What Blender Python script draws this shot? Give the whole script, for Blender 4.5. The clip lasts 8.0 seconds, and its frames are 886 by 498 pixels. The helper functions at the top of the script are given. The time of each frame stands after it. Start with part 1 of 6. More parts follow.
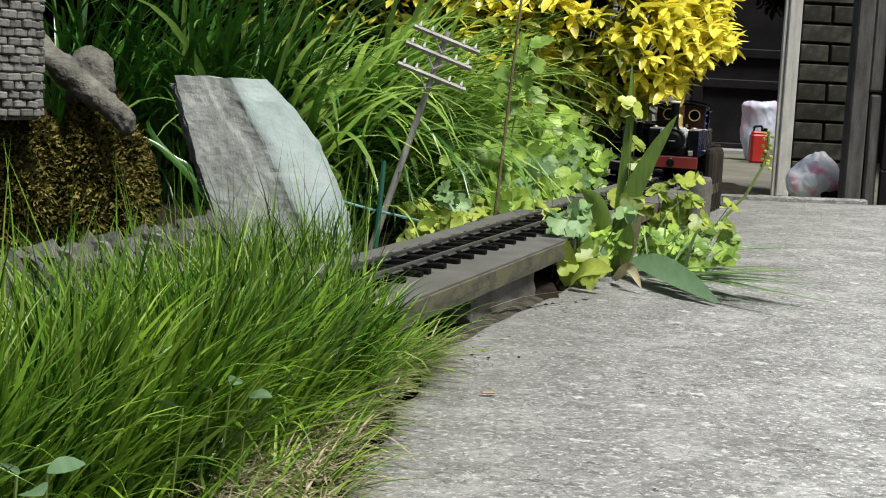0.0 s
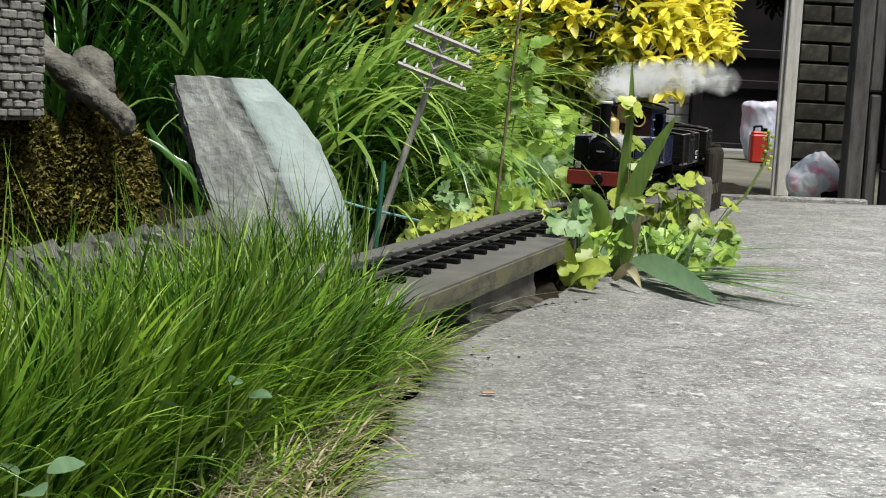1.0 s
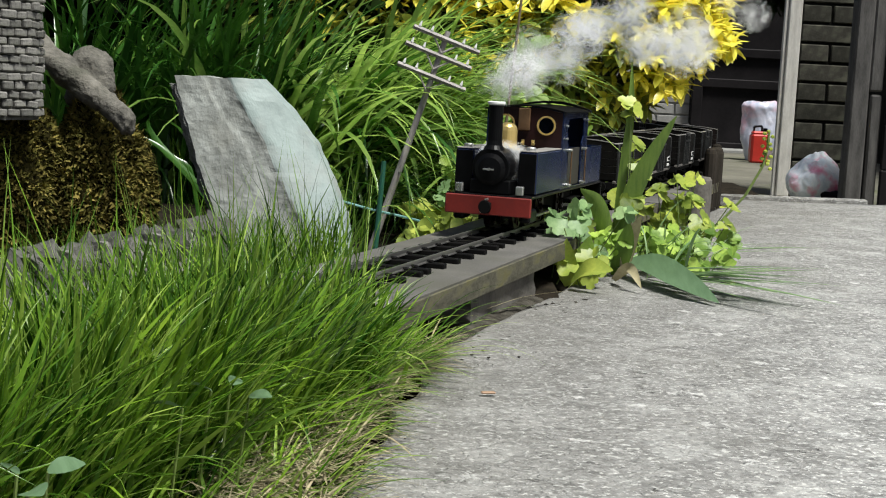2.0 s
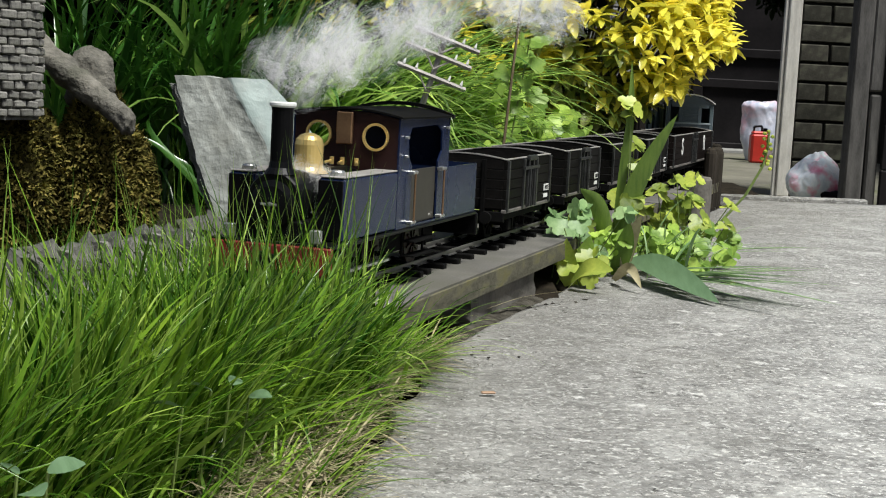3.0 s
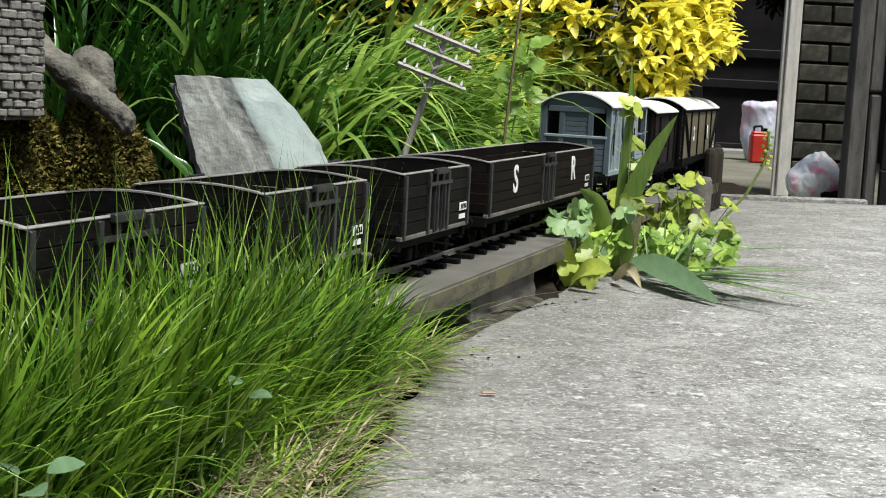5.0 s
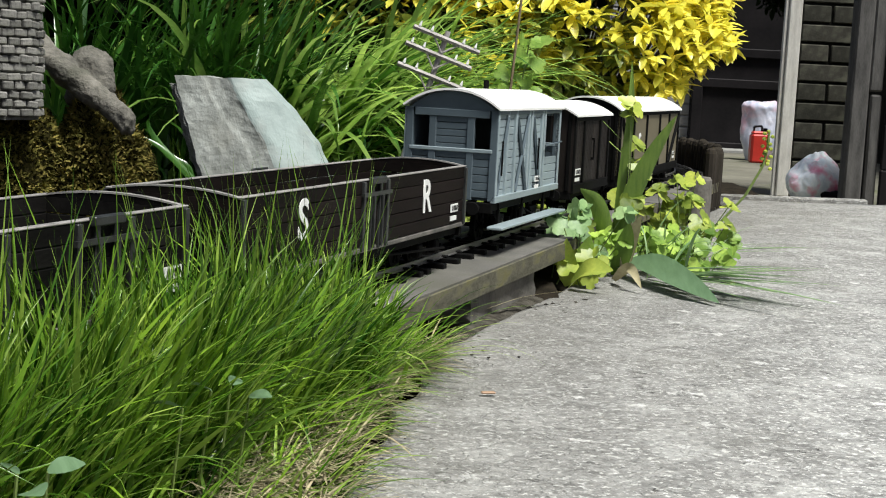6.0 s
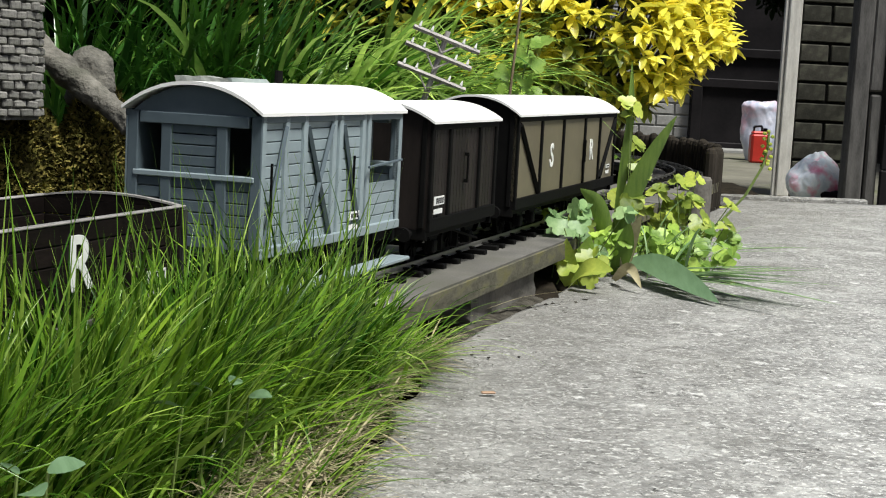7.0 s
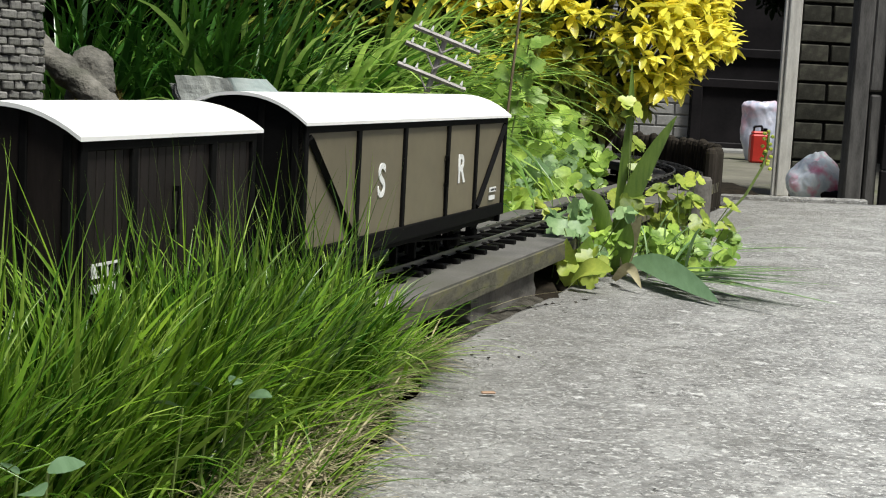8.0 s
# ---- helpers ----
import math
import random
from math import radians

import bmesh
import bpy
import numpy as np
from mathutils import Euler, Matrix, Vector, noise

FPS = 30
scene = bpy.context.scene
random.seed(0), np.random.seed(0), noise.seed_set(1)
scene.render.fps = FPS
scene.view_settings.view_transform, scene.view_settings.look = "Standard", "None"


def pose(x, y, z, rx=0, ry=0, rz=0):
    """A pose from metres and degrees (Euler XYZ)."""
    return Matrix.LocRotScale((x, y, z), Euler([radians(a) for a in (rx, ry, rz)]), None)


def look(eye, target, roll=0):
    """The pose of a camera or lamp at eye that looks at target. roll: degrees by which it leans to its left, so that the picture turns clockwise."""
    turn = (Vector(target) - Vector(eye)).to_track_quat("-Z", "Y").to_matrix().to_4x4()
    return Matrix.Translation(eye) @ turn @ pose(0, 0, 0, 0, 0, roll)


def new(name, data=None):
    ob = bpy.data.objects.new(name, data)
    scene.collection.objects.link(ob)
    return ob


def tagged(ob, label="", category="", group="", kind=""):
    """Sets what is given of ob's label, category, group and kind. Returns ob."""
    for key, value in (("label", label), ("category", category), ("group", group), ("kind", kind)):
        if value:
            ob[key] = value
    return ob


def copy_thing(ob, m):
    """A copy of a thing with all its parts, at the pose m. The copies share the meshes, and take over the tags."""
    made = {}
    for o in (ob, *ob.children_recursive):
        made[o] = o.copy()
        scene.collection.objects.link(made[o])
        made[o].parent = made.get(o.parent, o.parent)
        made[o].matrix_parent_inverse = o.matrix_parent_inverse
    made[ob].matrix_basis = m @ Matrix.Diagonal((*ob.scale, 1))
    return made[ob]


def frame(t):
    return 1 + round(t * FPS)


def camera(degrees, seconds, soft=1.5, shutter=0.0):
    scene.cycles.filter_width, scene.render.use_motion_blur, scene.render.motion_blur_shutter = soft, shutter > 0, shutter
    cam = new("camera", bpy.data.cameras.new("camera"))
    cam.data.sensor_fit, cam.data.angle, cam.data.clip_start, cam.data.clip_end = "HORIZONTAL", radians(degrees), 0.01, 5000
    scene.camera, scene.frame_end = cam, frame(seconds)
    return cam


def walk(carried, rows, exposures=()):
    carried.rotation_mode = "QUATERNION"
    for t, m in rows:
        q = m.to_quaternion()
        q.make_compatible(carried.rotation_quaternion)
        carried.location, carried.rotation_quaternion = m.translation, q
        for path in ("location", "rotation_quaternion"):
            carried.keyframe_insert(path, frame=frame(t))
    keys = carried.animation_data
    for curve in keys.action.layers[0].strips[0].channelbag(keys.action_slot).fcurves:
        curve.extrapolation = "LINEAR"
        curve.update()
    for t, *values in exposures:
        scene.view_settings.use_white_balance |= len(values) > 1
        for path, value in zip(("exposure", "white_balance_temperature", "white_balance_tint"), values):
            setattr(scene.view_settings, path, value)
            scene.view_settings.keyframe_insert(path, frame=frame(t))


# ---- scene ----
cam = camera(33.57, 8.0, soft=1.1)
EYE = (0.0, 0.0, 0.30)
AIM = pose(*EYE, 90 - 6.75, 0, 0) @ pose(0, 0, 0, 0, 0, 3.0)
walk(cam, [(0.0, AIM), (8.0, AIM)], exposures=[(0.0, 0.12), (3.4, 0.12), (4.4, 0.26), (6.5, 0.26), (8.0, 0.10)])

# ---------------------------------------------------------------- light
world = bpy.data.worlds.new("world")
scene.world = world
world.use_nodes = True
wn = world.node_tree.nodes
sky = wn.new("ShaderNodeTexSky")
sky.sky_type = "NISHITA"
sky.sun_disc = False
sky.sun_elevation, sky.sun_rotation = radians(64), radians(139)
sky.air_density, sky.dust_density, sky.ozone_density = 1.0, 4.0, 1.0
wn["Background"].inputs["Strength"].default_value = 0.06
world.node_tree.links.new(sky.outputs[0], wn["Background"].inputs["Color"])
sun = new("sun", bpy.data.lights.new("sun", "SUN"))
sun.data.energy, sun.data.angle, sun.data.color = 5.0, radians(16), (0.985, 1.0, 0.955)
sun.matrix_world = look((1.6, 0.2, 5), (0, 2.0, 0))


# ---------------------------------------------------------------- materials
def rgb(c):
    return (*c, 1.0)


def mat(name, a, b=None, scale=30.0, rough=0.7, metal=0.0, bump=0.15, fine=None, island=0.0, obrand=0.0, gloss_var=0.1, spots=None, spot_scale=8.0, leaf=0.0, stretch=(1, 1, 1), bump_dist=0.002, spec=0.5):
    """Two tones mixed by noise at two scales, with relief; island or obrand vary the lightness piece by piece."""
    m = bpy.data.materials.new(name)
    m.use_nodes = True
    n, l = m.node_tree.nodes, m.node_tree.links
    p = n["Principled BSDF"]
    b = b or tuple(x * 0.7 for x in a)
    tc = n.new("ShaderNodeTexCoord")
    mp = n.new("ShaderNodeMapping")
    mp.inputs["Scale"].default_value = stretch
    l.new(tc.outputs["Object"], mp.inputs[0])
    big = n.new("ShaderNodeTexNoise")
    big.inputs["Scale"].default_value, big.inputs["Detail"].default_value = scale, 6
    l.new(mp.outputs[0], big.inputs["Vector"])
    small = n.new("ShaderNodeTexNoise")
    small.inputs["Scale"].default_value, small.inputs["Detail"].default_value = fine or scale * 9, 4
    l.new(mp.outputs[0], small.inputs["Vector"])
    add = n.new("ShaderNodeMath")
    add.operation = "MULTIPLY_ADD"
    add.inputs[1].default_value = 0.45
    l.new(small.outputs["Fac"], add.inputs[0])
    l.new(big.outputs["Fac"], add.inputs[2])
    ramp = n.new("ShaderNodeValToRGB")
    ramp.color_ramp.elements[0].position, ramp.color_ramp.elements[1].position = 0.5, 0.95
    ramp.color_ramp.elements[0].color, ramp.color_ramp.elements[1].color = rgb(b), rgb(a)
    l.new(add.outputs[0], ramp.inputs[0])
    out = ramp.outputs[0]
    if spots:
        sp = n.new("ShaderNodeTexNoise")
        sp.inputs["Scale"].default_value, sp.inputs["Detail"].default_value = spot_scale, 8
        l.new(mp.outputs[0], sp.inputs["Vector"])
        sr = n.new("ShaderNodeValToRGB")
        sr.color_ramp.elements[0].position, sr.color_ramp.elements[1].position = 0.5, 0.68
        l.new(sp.outputs["Fac"], sr.inputs[0])
        mx = n.new("ShaderNodeMixRGB")
        mx.inputs[2].default_value = rgb(spots)
        l.new(sr.outputs[0], mx.inputs[0])
        l.new(out, mx.inputs[1])
        out = mx.outputs[0]
    if island or obrand:
        if island:
            src = n.new("ShaderNodeNewGeometry").outputs["Random Per Island"]
        else:
            src = n.new("ShaderNodeObjectInfo").outputs["Random"]
        amt = island or obrand
        mr = n.new("ShaderNodeMapRange")
        mr.inputs["To Min"].default_value, mr.inputs["To Max"].default_value = 1 - amt, 1 + amt
        l.new(src, mr.inputs[0])
        hs = n.new("ShaderNodeHueSaturation")
        l.new(mr.outputs[0], hs.inputs["Value"])
        hm = n.new("ShaderNodeMapRange")
        hm.inputs["To Min"].default_value, hm.inputs["To Max"].default_value = 0.5 + 0.03 * amt, 0.5 - 0.03 * amt
        l.new(src, hm.inputs[0])
        l.new(hm.outputs[0], hs.inputs["Hue"])
        l.new(out, hs.inputs["Color"])
        out = hs.outputs[0]
    l.new(out, p.inputs["Base Color"])
    p.inputs["Metallic"].default_value = metal
    p.inputs["Specular IOR Level"].default_value = spec
    rr = n.new("ShaderNodeMapRange")
    rr.inputs["To Min"].default_value, rr.inputs["To Max"].default_value = max(0.03, rough - gloss_var), min(1, rough + gloss_var)
    l.new(big.outputs["Fac"], rr.inputs[0])
    l.new(rr.outputs[0], p.inputs["Roughness"])
    if bump:
        bp = n.new("ShaderNodeBump")
        bp.inputs["Strength"].default_value, bp.inputs["Distance"].default_value = bump, bump_dist
        l.new(add.outputs[0], bp.inputs["Height"])
        l.new(bp.outputs[0], p.inputs["Normal"])
    if leaf:
        tr = n.new("ShaderNodeBsdfTranslucent")
        l.new(out, tr.inputs[0])
        ms = n.new("ShaderNodeMixShader")
        ms.inputs[0].default_value = leaf
        l.new(p.outputs[0], ms.inputs[1])
        l.new(tr.outputs[0], ms.inputs[2])
        l.new(ms.outputs[0], n["Material Output"].inputs[0])
    return m


def concrete_mat():
    """Worn concrete whose stones show: each stone has its own grey and stands a little proud, with dark pits between."""
    m = mat("concrete", (0.445, 0.438, 0.418), (0.175, 0.172, 0.163), 9, 0.92, bump=0.0, fine=60, spots=(0.22, 0.215, 0.195), spot_scale=3.5)
    n, l = m.node_tree.nodes, m.node_tree.links
    p = n["Principled BSDF"]
    base = p.inputs["Base Color"].links[0].from_socket
    tc = n["Texture Coordinate"]
    heights = []
    warp = n.new("ShaderNodeTexNoise")
    warp.inputs["Scale"].default_value = 110
    warp.inputs["Detail"].default_value = 5
    l.new(tc.outputs["Object"], warp.inputs["Vector"])
    wv = n.new("ShaderNodeVectorMath")
    wv.operation = "MULTIPLY_ADD"
    wv.inputs[1].default_value = (0.034, 0.026, 0.0)
    l.new(warp.outputs["Color"], wv.inputs[0])
    l.new(tc.outputs["Object"], wv.inputs[2])
    for sc, amount, dark, light in ((75, 0.62, 0.075, 0.60), (190, 0.48, 0.05, 0.64)):
        v = n.new("ShaderNodeTexVoronoi")
        v.inputs["Scale"].default_value = sc
        l.new(wv.outputs[0], v.inputs["Vector"])
        sep = n.new("ShaderNodeSeparateColor")
        l.new(v.outputs["Color"], sep.inputs[0])
        r = n.new("ShaderNodeValToRGB")
        r.color_ramp.elements[0].color, r.color_ramp.elements[1].color = (dark, dark * 0.98, dark * 0.92, 1), (light, light * 0.985, light * 0.94, 1)
        l.new(sep.outputs[0], r.inputs[0])
        fac = n.new("ShaderNodeMapRange")
        fac.inputs["From Min"].default_value, fac.inputs["From Max"].default_value = 0.25, 0.6
        fac.inputs["To Min"].default_value, fac.inputs["To Max"].default_value = amount, 0.06
        l.new(v.outputs["Distance"], fac.inputs[0])
        mx = n.new("ShaderNodeMixRGB")
        l.new(fac.outputs[0], mx.inputs[0])
        l.new(base, mx.inputs[1])
        l.new(r.outputs[0], mx.inputs[2])
        base = mx.outputs[0]
        h = n.new("ShaderNodeMath")
        h.operation = "MULTIPLY_ADD"
        h.inputs[1].default_value = 0.9
        l.new(sep.outputs[0], h.inputs[0])
        inv = n.new("ShaderNodeMath")
        inv.operation = "SUBTRACT"
        inv.inputs[0].default_value = 1.0
        l.new(v.outputs["Distance"], inv.inputs[1])
        low = n.new("ShaderNodeMath")
        low.operation = "MULTIPLY"
        low.inputs[1].default_value = 0.55
        l.new(inv.outputs[0], low.inputs[0])
        l.new(low.outputs[0], h.inputs[2])
        heights.append(h.outputs[0])
    for sc, lo, hi, tone in ((40, 0.955, 0.965, 0.80), (55, 0.945, 0.955, 0.74), (85, 0.93, 0.95, 0.04), (150, 0.93, 0.95, 0.8)):
        v = n.new("ShaderNodeTexVoronoi")
        v.inputs["Scale"].default_value = sc
        l.new(wv.outputs[0], v.inputs["Vector"])
        sep = n.new("ShaderNodeSeparateColor")
        l.new(v.outputs["Color"], sep.inputs[0])
        pick = n.new("ShaderNodeMapRange")
        pick.inputs["From Min"].default_value, pick.inputs["From Max"].default_value = lo, hi
        l.new(sep.outputs[1], pick.inputs[0])
        near = n.new("ShaderNodeMapRange")
        near.inputs["From Min"].default_value, near.inputs["From Max"].default_value = 0.34, 0.28
        l.new(v.outputs["Distance"], near.inputs[0])
        both = n.new("ShaderNodeMath")
        both.operation = "MULTIPLY"
        l.new(pick.outputs[0], both.inputs[0])
        l.new(near.outputs[0], both.inputs[1])
        mx = n.new("ShaderNodeMixRGB")
        mx.inputs[2].default_value = (tone, tone * 0.985, tone * 0.95, 1)
        l.new(both.outputs[0], mx.inputs[0])
        l.new(base, mx.inputs[1])
        base = mx.outputs[0]
    # worn matrix, scuffed light and dark at a finger's width
    for sc, lo, hi, strength, tone in ((70, 0.50, 0.64, 0.45, 0.14), (45, 0.54, 0.68, 0.40, 0.56), (24, 0.50, 0.68, 0.40, 0.17), (170, 0.53, 0.61, 0.50, 0.11), (150, 0.55, 0.62, 0.72, 0.82), (7, 0.52, 0.68, 0.28, 0.16), (12, 0.50, 0.64, 0.42, 0.62), (32, 0.57, 0.67, 0.40, 0.09)):
        nz = n.new("ShaderNodeTexNoise")
        nz.inputs["Scale"].default_value, nz.inputs["Detail"].default_value, nz.inputs["Roughness"].default_value = sc, 5, 0.65
        l.new(tc.outputs["Object"], nz.inputs["Vector"])
        mr = n.new("ShaderNodeMapRange")
        mr.inputs["From Min"].default_value, mr.inputs["From Max"].default_value = lo, hi
        mr.inputs["To Max"].default_value = strength
        l.new(nz.outputs["Fac"], mr.inputs[0])
        mx = n.new("ShaderNodeMixRGB")
        mx.inputs[2].default_value = (tone, tone * 0.99, tone * 0.94, 1)
        l.new(mr.outputs[0], mx.inputs[0])
        l.new(base, mx.inputs[1])
        base = mx.outputs[0]
    # soil trodden into the concrete beside the railway, fading unevenly outwards
    dot = n.new("ShaderNodeVectorMath")
    dot.operation = "DOT_PRODUCT"
    dot.inputs[1].default_value = (1.0, -0.32, 0.0)
    l.new(tc.outputs["Object"], dot.inputs[0])
    nz = n.new("ShaderNodeTexNoise")
    nz.inputs["Scale"].default_value, nz.inputs["Detail"].default_value = 6, 6
    l.new(tc.outputs["Object"], nz.inputs["Vector"])
    mad = n.new("ShaderNodeMath")
    mad.operation = "MULTIPLY_ADD"
    mad.inputs[1].default_value = 0.35
    l.new(nz.outputs["Fac"], mad.inputs[0])
    l.new(dot.outputs["Value"], mad.inputs[2])
    mr = n.new("ShaderNodeMapRange")
    mr.inputs["From Min"].default_value, mr.inputs["From Max"].default_value = -0.36, 0.16
    mr.inputs["To Min"].default_value, mr.inputs["To Max"].default_value = 0.66, 0.0
    l.new(mad.outputs[0], mr.inputs[0])
    mx = n.new("ShaderNodeMixRGB")
    mx.inputs[2].default_value = (0.125, 0.118, 0.10, 1)
    l.new(mr.outputs[0], mx.inputs[0])
    l.new(base, mx.inputs[1])
    l.new(mx.outputs[0], p.inputs["Base Color"])
    nor = None
    for h, dist in zip(heights, (0.006, 0.003)):
        bp = n.new("ShaderNodeBump")
        bp.inputs["Strength"].default_value, bp.inputs["Distance"].default_value = 0.75, dist
        l.new(h, bp.inputs["Height"])
        if nor:
            l.new(nor, bp.inputs["Normal"])
        nor = bp.outputs[0]
    l.new(nor, p.inputs["Normal"])
    return m


